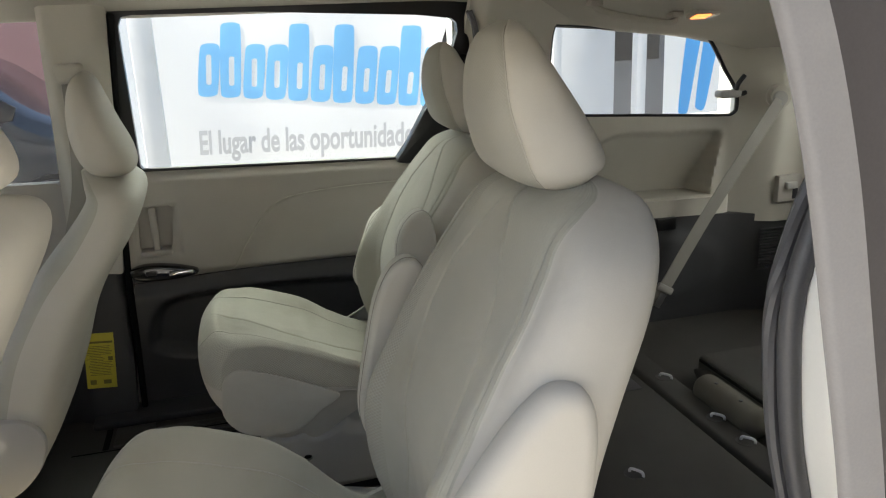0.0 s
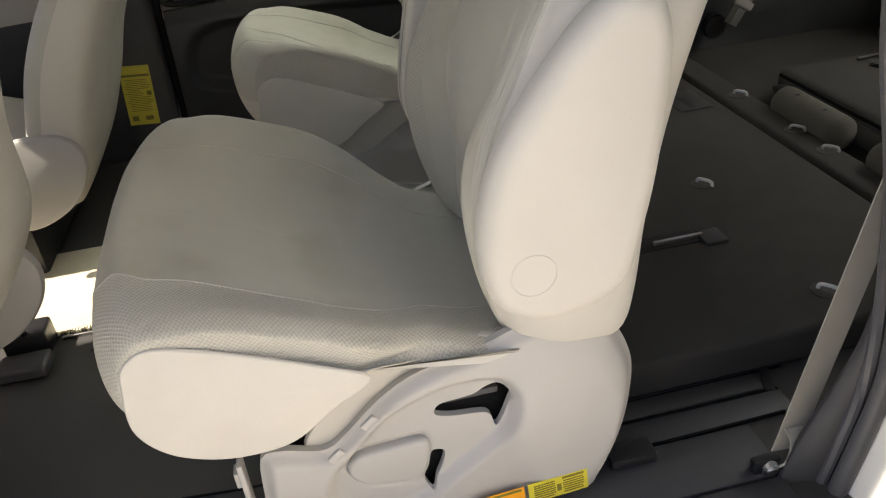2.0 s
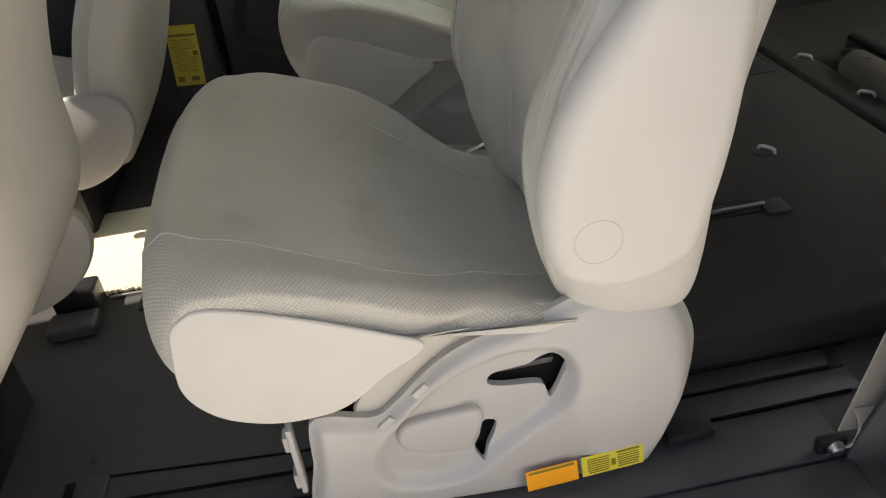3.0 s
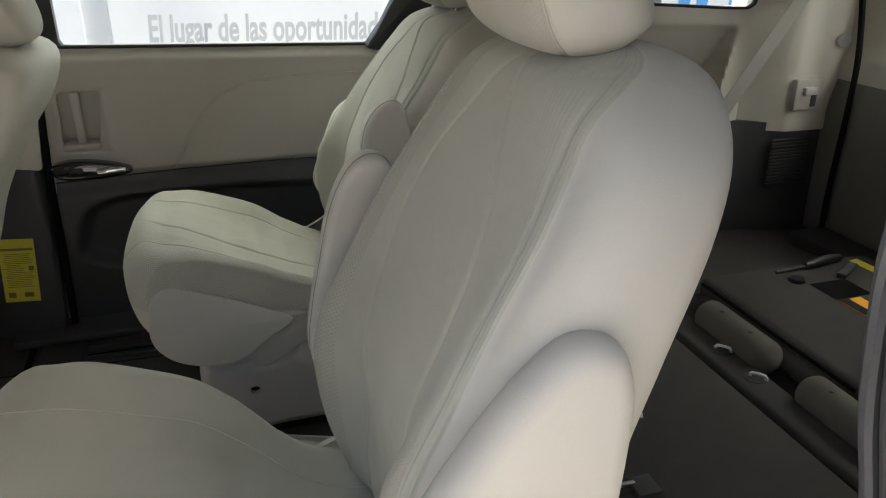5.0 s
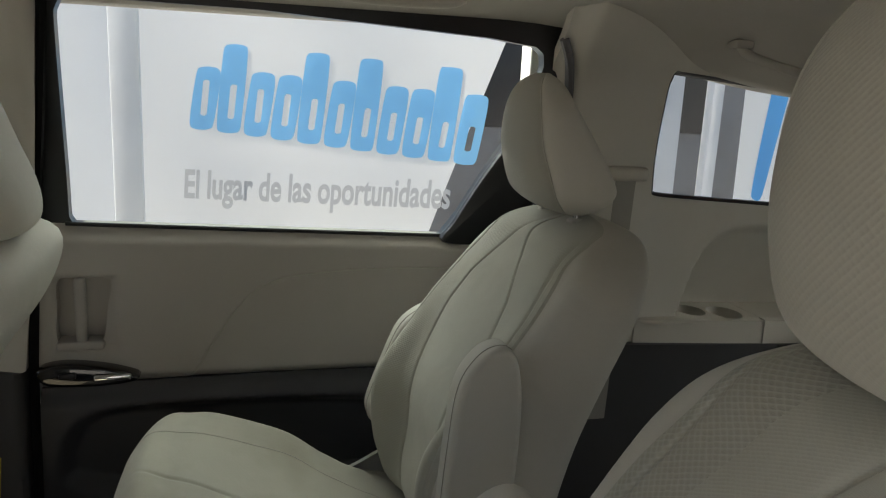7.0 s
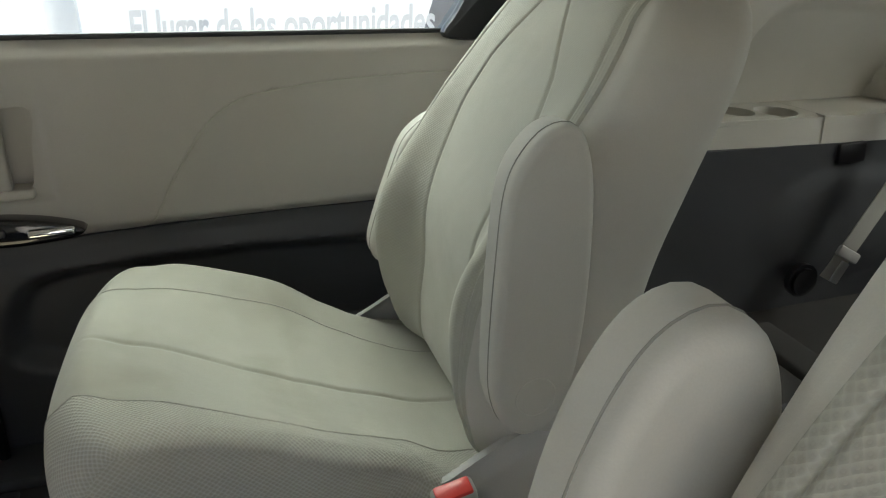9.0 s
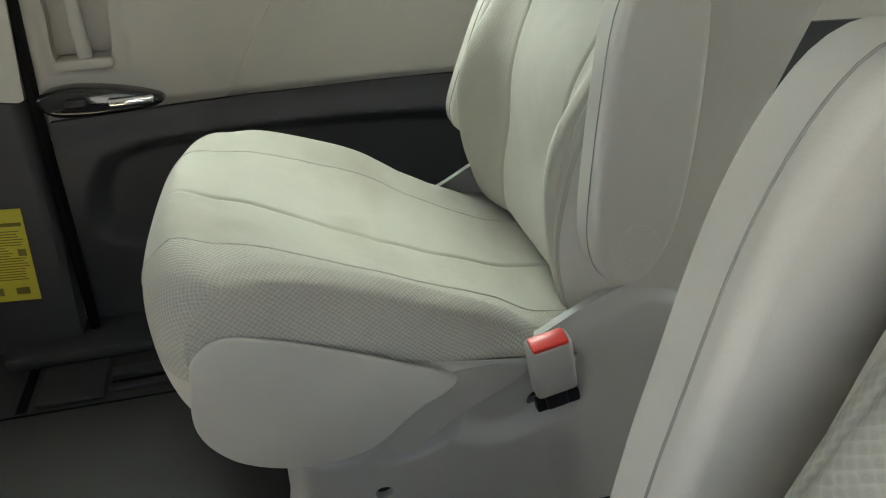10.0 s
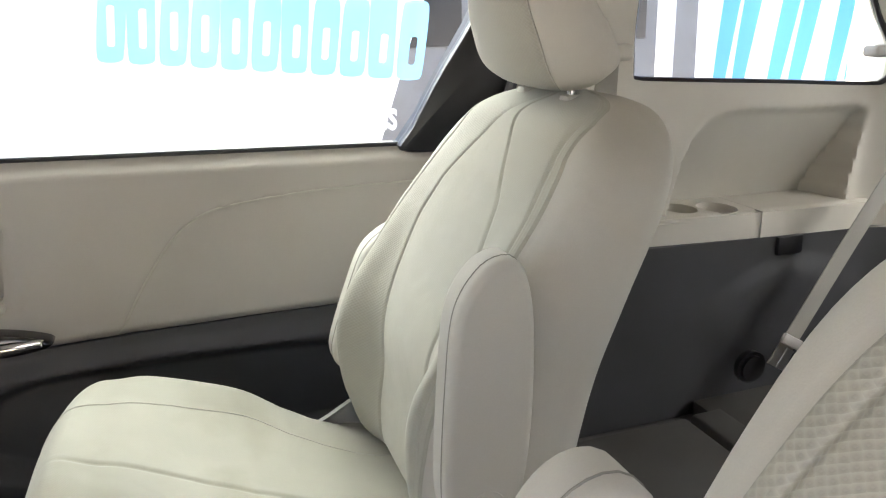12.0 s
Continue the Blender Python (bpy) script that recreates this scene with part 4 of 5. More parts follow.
# pillar between the doors, with the airbag sticker and the front belt
pil = thing("b_pillar", (-0.48, 1.68, 0.0), "beige upper and charcoal lower pillar trim", "pillar trim", kind="structure")
part("lower_trim", relief_bm(dense([(-0.66, -0.02), (-0.60, 0.20), (-0.535, 0.40), (-0.530, 0.432), (-0.424, 0.412), (-0.430, 0.2), (-0.445, -0.02)]), [], lambda x, z: 1.650 + 0.02 * smooth(-0.44, -0.425, x) + 0.03 * smooth(-0.55, -0.62, x), 0.009, 0.05), M_DARK, pil, "charcoal lower pillar trim")
part("upper_trim", relief_bm(dense([(-0.550, 0.434), (-0.424, 0.414), (-0.395, 0.70), (-0.365, 1.12), (-0.525, 1.14), (-0.545, 0.70)]), [], lambda x, z: 1.655 + 0.02 * smooth(-0.40, -0.36, x) - 0.03 * smooth(0.7, 1.1, z) + 0.02 * smooth(-0.51, -0.54, x), 0.01, 0.06), M_BEIGE, pil, "beige upper pillar trim")
part("door_gap_seal", tube_bm(spline([(-0.425, 1.672, -0.01), (-0.418, 1.668, 0.2), (-0.412, 1.665, 0.42), (-0.397, 1.672, 0.66), (-0.37, 1.66, 0.95), (-0.355, 1.63, 1.10)], 40, False), 0.009, 8), M_GAP, pil, "black rubber door seal")
stick = thing("airbag_sticker", (-0.52, 1.647, 0.17), "yellow printed airbag warning sticker on charcoal trim", "sticker")
bars = [(-0.002, 0.056, 0.074, 0.006)] + [(-0.002 - (0.010 if k in (6, 7, 8, 9) else 0.0) + 0.003 * random.random(), 0.044 - k * 0.0048, 0.050 + 0.018 * random.random() - (0.020 if k in (6, 7, 8, 9) else 0.0), 0.0013) for k in range(19)] + [(0.027, 0.006, 0.012, 0.012), (-0.022, -0.064, 0.016, 0.014), (0.015, -0.064, 0.020, 0.012)]
label_plate(stick, "label_face", (-0.519, 0.172), 0.078, 0.165, -4.3, 1.6475, -1, M_YELLOW, bars, "")
belt = thing("front_seat_belt", (-0.47, 1.63, 0.9), "beige front seat belt hanging on the pillar", "seat belt")
part("webbing", ribbon_bm(spline([(-0.47, 1.632, 0.96), (-0.475, 1.630, 0.8), (-0.49, 1.628, 0.66), (-0.53, 1.60, 0.52)], 20, False), (1, 0, 0), 0.046, 0.002), M_BELT, belt)
part("guide_loop", box_bm(-0.505, -0.435, 1.610, 1.640, 0.935, 0.985, 0.012, 3), M_BEIGE, belt, "beige belt guide loop")

# front passenger door side
fdoor = thing("door_2", (-1.1, 1.70, 0.0), "closed front passenger door", "van door", kind="structure")
part("upper_trim", relief_bm(dense([(-1.6, 0.36), (-0.555, 0.40), (-0.545, 0.675), (-1.6, 0.70)]), [], lambda x, z: 1.69, 0.02, 0.04), M_PAD, fdoor, "beige upper door trim")
part("lower_trim", relief_bm(dense([(-1.6, -0.02), (-0.64, -0.02), (-0.55, 0.40), (-1.6, 0.36)]), [], lambda x, z: 1.69, 0.02, 0.04), M_DARK, fdoor, "charcoal lower door trim")
part("pane", box_bm(-1.55, -0.53, 1.712, 1.716, 0.67, 1.12, 0), M_CLEAR, fdoor, smooth=False).visible_shadow = False

# far quarter panel: pillar, window, shelf, belt
QWIN = spline([(0.872, 0.765), (0.885, 0.748), (1.0, 0.738), (1.25, 0.722), (1.50, 0.705), (1.543, 0.712), (1.553, 0.74), (1.545, 0.80), (1.50, 0.875), (1.435, 0.962), (1.41, 0.975), (1.20, 1.000), (0.90, 1.026), (0.875, 1.018), (0.870, 0.9)], 140)
quarter = thing("quarter_panel", (1.2, 1.74, 0.4), "beige third-row quarter panel with a storage recess", "side trim", kind="structure")


RECESS = spline([(0.97, 0.38), (1.00, 0.54), (1.045, 0.635), (1.12, 0.676), (1.30, 0.670), (1.48, 0.664), (1.508, 0.648), (1.50, 0.60), (1.47, 0.45), (1.46, 0.36), (1.2, 0.30), (1.0, 0.32)], 160)
recess_depth = depth_in(RECESS)


def quarter_y(x, z):
    y = 1.665 + 0.07 * smooth(0.60, 0.95, x) - 0.095 * smooth(1.50, 1.68, x)
    y += (0.012 + 0.113 * smooth(0.70, 0.42, z)) * smooth(0.0, 0.022, recess_depth(x, z)) + 0.04 * smooth(0.64, 0.585, x)
    return y - 0.035 * smooth(0.8, 1.1, z) - 0.09 * smooth(0.99, 1.15, z)


QP = dense([(0.585, 0.36), (1.84, 0.345), (1.84, 0.98), (1.6, 1.05), (0.585, 1.16)])
part("upper_trim", relief_bm(QP, [QWIN], quarter_y, 0.0075, 0.03), M_BEIGE, quarter, "beige upper quarter trim")


def qlow_y(x, z):
    return 1.700 - 0.05 * smooth(1.50, 1.70, x) - 0.012 * bump2(x, z, 1.30, 0.20, 0.25, 0.14)


qlow = part("lower_trim", relief_bm(dense([(0.585, -0.02), (1.84, -0.02), (1.84, 0.362), (1.5, 0.378), (0.585, 0.41)]), [], qlow_y, 0.012, 0.03), M_DARK, quarter, "charcoal lower quarter trim")
for k in range(14):
    z = 0.178 + k * 0.0108
    part("vent_slat", box_bm(1.625, 1.772, qlow_y(1.7, z) - 0.006, qlow_y(1.7, z) + 0.004, z - 0.0028, z + 0.0028, 0.0015, 1), M_DARK, qlow)
# shelf with two cup wells
shelf_o = spline([(0.86, 1.722), (1.10, 1.712), (1.30, 1.708), (1.50, 1.712), (1.535, 1.735), (1.54, 1.92), (0.86, 1.92)], 140)
cups = [(1.046, 1.785, 0.036), (1.132, 1.765, 0.040)]
bm = relief_bm([(a, b) for a, b in shelf_o], [[(cx + r * math.cos(t), cy + 1.3 * r * math.sin(t)) for t in np.linspace(0, math.tau, 28, endpoint=False)] for cx, cy, r in cups], lambda x, z: 0.0, 0.006, 0.0)
for v in bm.verts:
    x, yy = v.co.x, v.co.z
    v.co = Vector((x, yy, 0.452 - 0.028 * (x - 1.1) - 0.010 * smooth(1.728, 1.708, yy)))
shelf = part("shelf_top", bm, M_BEIGE, quarter, "beige moulded shelf with cup wells")
lip = [(x, y, 0.446 - 0.028 * (x - 1.1)) for x, y in spline([(0.86, 1.722), (1.10, 1.712), (1.30, 1.708), (1.50, 1.712), (1.537, 1.735)], 50, False)]
part("shelf_lip", ribbon_bm([(x, y, z - 0.028) for x, y, z in lip], (0, 0, 1), 0.062, 0.012), M_BEIGE, shelf)
for cx, cy, r in cups:
    cup = bmesh.new()
    bmesh.ops.create_cone(cup, cap_ends=False, segments=28, radius1=r * 0.85, radius2=r, depth=0.05)
    bmesh.ops.create_circle(cup, cap_ends=True, segments=28, radius=r * 0.85, matrix=Matrix.Translation((0, 0, -0.025)))
    cup.transform(Matrix.Translation((cx, cy, 0.427 - 0.028 * (cx - 1.1))) @ Matrix.Diagonal((1, 1.3, 1, 1)))
    part("cup_well", cup, M_BEIGE, shelf)
part("shelf_clip", box_bm(1.250, 1.320, 1.690, 1.712, 0.342, 0.386, 0.004), M_BLACK, quarter, "black plastic clip")
part("shelf_seam", box_bm(1.204, 1.2055, 1.700, 1.86, 0.386, 0.4494, 0), M_PIPING, shelf, smooth=False)
part("cord_pocket", box_bm(1.660, 1.752, 1.622, 1.660, 0.415, 0.508, 0.006), M_PAD, quarter, "beige moulded hook pocket")
part("pocket_slot", box_bm(1.716, 1.738, 1.6205, 1.630, 0.424, 0.480, 0.003), M_DARK, quarter)
part("pocket_hook", box_bm(1.684, 1.728, 1.608, 1.628, 0.462, 0.486, 0.005), M_BASE, quarter)
part("coat_button", disc_bm((1.805, 1.625, 0.618), 0.018, (-0.5, -1, 0), 0.016, 20, 0.004), M_STEEL, quarter, "metal coat hook button")
part("latch_arm", box_bm(1.465, 1.545, 1.690, 1.735, 0.770, 0.795, 0.008, 3), M_BASE, quarter, "beige quarter window latch")
part("latch_base", tube_bm(spline([(1.555, 1.70, 0.84), (1.53, 1.70, 0.81), (1.53, 1.70, 0.78), (1.56, 1.695, 0.785)], 16, False), 0.008, 8), M_BLACK, quarter)
wq = thing("window_2", (1.2, 1.75, 0.70), "fixed quarter window with a black edge", "window", kind="structure")
part("pane", box_bm(0.84, 1.60, 1.790, 1.794, 0.68, 1.06, 0), M_GLASS, wq, smooth=False).visible_shadow = False
part("window_edge", tube_bm([(x, quarter_y(x, z) + 0.012, z) for x, z in QWIN], 0.009, 8, True), M_BLACK, wq, "black rubber window edge")

rb = thing("third_row_belt", (1.62, 1.60, 0.77), "beige third-row seat belt from a round guide to the floor", "seat belt")
part("guide", disc_bm((1.625, 1.615, 0.775), 0.040, (-0.3, -1, 0.1), 0.030, 28, 0.010), M_BEIGE, rb, "oval beige belt guide")
part("guide_slot", disc_bm((1.618, 1.597, 0.770), 0.024, (-0.3, -1, 0.1), 0.008, 20, 0.002), M_BASE, rb)
part("webbing", ribbon_bm(spline([(1.615, 1.592, 0.765), (1.50, 1.60, 0.59), (1.375, 1.605, 0.40), (1.24, 1.615, 0.17), (1.205, 1.62, 0.11)], 30, False), (0.86, 0.0, -0.5), 0.046, 0.002), M_BELT, rb)
part("tongue", box_bm(-0.032, 0.032, -0.006, 0.006, -0.012, 0.012, 0.005, m=Matrix.Translation((1.235, 1.605, 0.17)) @ pose(0, 0, 0, 0, 30, 0)), M_BASE, rb, "beige belt tongue")
part("tongue_blade", box_bm(-0.012, 0.012, -0.002, 0.002, -0.05, 0.0, 0.002, m=Matrix.Translation((1.228, 1.60, 0.155)) @ pose(0, 0, 0, 0, 30, 0)), M_STEEL, rb, "steel tongue blade")
part("anchor_cover", disc_bm((1.17, 1.655, 0.10), 0.038, (0, 1, 0), 0.03, 24, 0.008), M_BLACK, rb, "round black anchor cover")

# belt on the pillar behind the far chair
cb = thing("second_row_belt", (0.70, 1.63, 0.83), "beige second-row seat belt guide on the pillar", "seat belt")
part("guide", box_bm(0.70, 0.80, 1.612, 1.645, 0.795, 0.825, 0.010, 3), M_BEIGE, cb)
part("webbing", ribbon_bm(spline([(0.75, 1.622, 0.81), (0.745, 1.630, 0.55), (0.74, 1.64, 0.25)], 14, False), (1, 0, 0), 0.046, 0.002), M_BELT, cb)

# tailgate
gate = thing("tailgate", (1.86, 0.84, 0.0), "closed tailgate with grey-beige trim and a window", "tailgate", kind="structure")


def gate_panel(name, outline, holes, fn, cell, mat, label):
    bm = relief_bm(outline, holes, fn, cell, -0.03)
    for v in bm.verts:
        v.co = Vector((-v.co.y, v.co.x, v.co.z))
    return part(name, bm, mat, gate, label)


GW = spline([(0.30, 0.62), (0.84, 0.58), (1.42, 0.58), (1.50, 0.63), (1.545, 0.75), (1.555, 0.86), (1.46, 0.94), (0.84, 0.94), (0.26, 0.93), (0.17, 0.86), (0.20, 0.66)], 120)
gate_panel("upper_trim", dense([(0.0, 0.50), (1.70, 0.50), (1.70, 1.04), (0.0, 1.04)]), [GW], lambda y, z: -(1.825 + 0.03 * smooth(0.55, 0.62, z)), 0.014, M_BEIGE, "beige tailgate window trim")
gate_panel("lower_trim", dense([(0.0, 0.0), (1.70, 0.0), (1.70, 0.50), (0.0, 0.50)]), [], lambda y, z: -(1.80 + 0.03 * smooth(0.40, 0.55, z)), 0.02, M_GATE, "dark grey-beige lower tailgate trim")
part("pane", box_bm(1.868, 1.872, 0.10, 1.58, 0.55, 0.97, 0), M_GLASS, gate, smooth=False).visible_shadow = False
part("seal", tube_bm(spline([(1.795, 1.615, 0.98), (1.795, 1.595, 0.838), (1.795, 1.552, 0.60), (1.79, 1.545, 0.43), (1.785, 1.552, 0.10), (1.785, 1.515, 0.022), (1.785, 1.24, 0.014), (1.785, 0.2, 0.014)], 80, False), 0.009, 8), M_GAP, gate, "black rubber tailgate seal")

# near body side: pillar at the rear of the opening, and the closing wall behind it
SEAL = spline([(0.66, 1.045), (0.56, 0.975), (0.490, 0.895), (0.454, 0.80), (0.445, 0.735), (0.450, 0.66), (0.462, 0.58), (0.485, 0.49), (0.506, 0.40), (0.520, 0.30), (0.528, 0.22), (0.527, 0.14), (0.512, 0.05), (0.492, -0.05)], 90, False)
nq = thing("near_quarter", (0.6, 0.08, 0.3), "white painted door jamb with rubber seal and dark inner trim", "body side", kind="structure")
part("door_seal", tube_bm([(x + 0.012, 0.092, z) for x, z in SEAL], 0.013, 10), M_RUBBER, nq, "ribbed rubber door seal")
part("seal_lip", tube_bm([(x + 0.002, 0.112, z) for x, z in SEAL], 0.008, 8), M_RUBBER, nq)
jamb = np.array([[(x + 0.018 + a, 0.095 - b, z) for a, b in ((0.0, 0.0), (0.006, 0.03), (0.018, 0.055), (0.05, 0.075), (0.10, 0.08), (0.11, 0.095), (0.11, 0.105), (0.22, 0.105))] for x, z in SEAL])
link("door_jamb", loft_mesh("door_jamb", jamb, None, False, False), M_PAINT, nq, "white painted door jamb")
inner = np.array([[(x + a, y, z) for a, y in ((0.006, 0.112), (0.014 - 0.067 * smooth(0.36, -0.02, z), 0.124), (0.036 - 0.085 * smooth(0.36, -0.02, z), 0.136), (0.10, 0.150), (0.17, 0.156), (0.30, 0.156))] for x, z in SEAL[8:]])
link("inner_trim", loft_mesh("inner_trim", inner, None, False, False), M_DARK, nq, "dark grey inner pillar trim")
nb = thing("near_seat_belt", (0.44, 0.15, 0.1), "beige seat belt looped at the pillar foot", "seat belt")
part("webbing", ribbon_bm(spline([(0.60, 0.158, 0.62), (0.553, 0.156, 0.42), (0.514, 0.154, 0.24), (0.476, 0.152, 0.06), (0.464, 0.150, 0.012)], 24, False), (0.97, 0.1, -0.2), 0.046, 0.002), M_BELT, nb)
part("fold", ribbon_bm(spline([(0.476, 0.150, 0.050), (0.480, 0.138, 0.030), (0.472, 0.134, 0.000), (0.452, 0.142, -0.010)], 14, False), (0.97, 0.1, -0.2), 0.040, 0.003), M_BELT, nb)
part("anchor_bolt", disc_bm((0.438, 0.142, -0.006), 0.012, (0, 1, 0.3), 0.02, 16, 0.003), M_STEEL, nb)
part("anchor_plate", box_bm(0.415, 0.455, 0.140, 0.155, FLOOR_Z, 0.008, 0.004), M_BLACK, nb)
NW = dense([(0.95, 0.74), (1.55, 0.72), (1.45, 0.97), (0.95, 1.02)])
part("closing_wall", relief_bm(dense([(0.70, -0.02), (1.84, -0.02), (1.84, 0.98), (0.70, 1.10)]), [NW], lambda x, z: 0.145, 0.03, -0.05), M_BEIGE, nq, "beige inner quarter trim")
part("front_wall", relief_bm(dense([(-1.7, -0.02), (-0.66, -0.02), (-0.62, 0.7), (-0.56, 1.12), (-0.72, 1.12), (-0.78, 0.70), (-1.7, 0.68)]), [], lambda x, z: 0.06, 0.03, -0.06), M_BEIGE, nq, "beige front door trim")
tagged(part("dashboard", box_bm(-1.9, -1.45, 0.06, 1.70, -0.02, 0.74, 0.05, 3), M_DARK), "dark moulded dashboard", "dashboard", kind="structure")

# the sliding door, slid back outside the opening
od = thing("door_3", (0.8, -0.15, 0.3), "white sliding door slid open beside the body", "van door", kind="structure")
EDGE = spline([(0.205, 1.16), (0.258, 1.062), (0.298, 0.945), (0.332, 0.80), (0.363, 0.66), (0.385, 0.52), (0.40, 0.30), (0.405, 0.0), (0.40, -0.15)], 60, False)
edge_rows = np.array([[(x + a, y, z) for a, y in ((0.004, -0.088), (-0.001, -0.094), (-0.001, -0.102), (0.004, -0.107), (0.034, -0.109))] for x, z in EDGE])
link("edge_frame", loft_mesh("edge_frame", edge_rows, None, False, False), M_DOORGREY, od, "pale grey door frame edge")
glass_rows = np.array([[(x + a, -0.108 - 0.004 * math.sin(a), z) for a in (0.034, 0.2, 0.6, 1.0)] for x, z in EDGE if z > 0.62])
link("pane", loft_mesh("pane", glass_rows, None, False, False), M_TINT, od, "dark tinted window glass")
skin_rows = np.array([[(x + a, -0.110, z) for a in (0.034, 0.2, 0.6, 1.0)] for x, z in EDGE if z < 0.64])
link("skin", loft_mesh("skin", skin_rows, None, False, False), M_PAINT, od, "white painted door skin")
back_rows = np.array([[(x + a, -0.088, z) for a in (0.004, 0.2, 0.6, 1.0)] for x, z in EDGE if z < 0.64])
link("inner_trim", loft_mesh("inner_trim", back_rows, None, False, False), M_PAD, od, "beige inner door trim")


# ---- headliner fittings ----
def grab_handle(x0, x1, y):
    g = thing("grab_handle", ((x0 + x1) / 2, y, ceil_z((x0 + x1) / 2, y)), "beige fold-down grab handle on the headliner", "grab handle", "headliner grab handles")
    za, zb = ceil_z(x0, y), ceil_z(x1, y)
    part("grip", tube_bm(spline([(x0, y, za - 0.004), (x0 + 0.02, y - 0.012, za - 0.026), ((x0 + x1) / 2, y - 0.014, (za + zb) / 2 - 0.032), (x1 - 0.02, y - 0.012, zb - 0.026), (x1, y, zb - 0.004)], 30, False), 0.010, 10), M_HEAD, g, "curved grip")
    for x, z in ((x0, za), (x1, zb)):
        part("mount", box_bm(x - 0.02, x + 0.02, y - 0.02, y + 0.02, z - 0.012, z + 0.006, 0.006), M_HEAD, g)


grab_handle(0.10, 0.36, 1.56)
grab_handle(0.94, 1.20, 1.56)


def dome_lamp(x, y, w):
    z = ceil_z(x, y)
    sl = math.degrees(math.atan2(ceil_z(x, y + 0.02) - ceil_z(x, y - 0.02), 0.04))
    g = thing("reading_lamp", (x, y, z), "small reading lamp with a lit amber bulb", "lamp", "headliner reading lamps")
    m = Matrix.Translation((x, y, z)) @ pose(0, 0, 0, sl, 0, 0)
    part("bezel", box_bm(-w / 2 - 0.01, w / 2 + 0.035, -0.028, 0.028, -0.010, 0.006, 0.006, 3, m=m), M_HEAD, g)
    part("lens", box_bm(-w / 2, w / 2, -0.020, 0.020, -0.014, -0.008, 0.004, m=m), M_AMBER, g, "glowing amber lens")
    part("side_lens", box_bm(w / 2 + 0.004, w / 2 + 0.028, -0.020, 0.020, -0.0135, -0.008, 0.003, m=m), M_LAMPGLASS, g)


dome_lamp(0.445, 1.52, 0.05)
dome_lamp(1.275, 1.545, 0.05)


# ---- front seats ----
def front_seat(yc, dx, dz, inner, lean, rear, rest, scale, label):
    p = thing("bucket_seat", (dx - 0.2, yc, FLOOR_Z), label, "car seat", "front seats")
    z = np.array([0.14, 0.17, 0.25, 0.36, 0.48, 0.60, 0.70, 0.78, 0.82, 0.845]) + dz * np.linspace(0.3, 1, 10)
    r = np.array(rear) + dx + lean * np.linspace(0, 1, 10)
    f = r - np.array([0.03, 0.09, 0.14, 0.16, 0.16, 0.155, 0.14, 0.11, 0.08, 0.03])
    w = np.array([0.15, 0.20, 0.235, 0.25, 0.255, 0.250, 0.235, 0.20, 0.16, 0.05])
    rows, cy, sx, zl = pillow_rows(z, f, r, w, 3.4, 3.6, nz=70)
    back = link("backrest", loft_mesh("backrest", shift(rows, 0, yc), lambda i, j: 0 if sx[j] > -0.3 else 1), [M_SIDE, M_FABRIC], p, "beige cloth seat back")
    hr, cy2, sx2, zl2 = pillow_rows(np.array(FRONT_REST["z"]), FRONT_REST["f"], FRONT_REST["r"], FRONT_REST["w"], 2.7, 2.7, nz=46)
    link("headrest", loft_mesh("headrest", shift((hr - np.array([0.39, 0, 0.842])) * np.array(scale) + np.array([0.39, 0, 0.842]), dx - 0.730 + lean * 1.15 + rest[0], yc + rest[1], dz + lean * 0.5 - 0.018 + rest[2])), M_SIDE, p, "beige cloth headrest")
    cu = spline(FRONT_CUSHION, 100)
    part("cushion", extruded(cu + np.array([dx - 0.82, -0.02]), yc - 0.23, yc + 0.23, 0.04), M_SIDE, p)
    side = spline([(-0.60, 0.315), (-0.555, 0.305), (-0.528, 0.262), (-0.545, 0.20), (-0.60, 0.145), (-0.68, 0.12), (-0.75, 0.16), (-0.72, 0.27), (-0.66, 0.31)], 60)
    part("recliner_cover", extruded(side + np.array([dx, 0]), yc + inner * 0.235, yc + inner * 0.262, 0.010), M_BASE, p, "rounded beige recliner cover")
    part("seat_frame", box_bm(dx - 0.98, dx - 0.70, yc - 0.20, yc + 0.20, FLOOR_Z, 0.15, 0.01), M_BLACK, p)
    return p


front_seat(0.361, 0.0, 0.041, 1, 0.0, [-0.643, -0.616, -0.550, -0.475, -0.464, -0.430, -0.375, -0.331, -0.329, -0.357], (0.0, 0.007, 0.030), (0.76, 0.735, 0.908), "beige cloth driver's seat seen from behind")
front_seat(1.29, -0.004, -0.075, -1, 0.045, [-0.591, -0.579, -0.540, -0.501, -0.466, -0.410, -0.350, -0.330, -0.365, -0.431], (-0.019, -0.010, -0.016), (0.62, 1.0, 1.068), "beige cloth front passenger seat seen from behind")

mat = tagged(part("carpet_strip", box_bm(-1.30, -0.46, 0.850, 1.175, FLOOR_Z, -0.012, 0.004), M_MAT), "cream carpet strip on the floor between the front seats", "carpet")
fr = bmesh.new()
random.seed(3)
for k in range(90):
    x = -1.0 + 0.5 * k / 90
    box_bm(x, x + 0.0035, 0.838 + 0.007 * random.random(), 0.852, -0.019, -0.013, 0, bm=fr)
part("fringe", fr, M_MAT, mat, smooth=False)

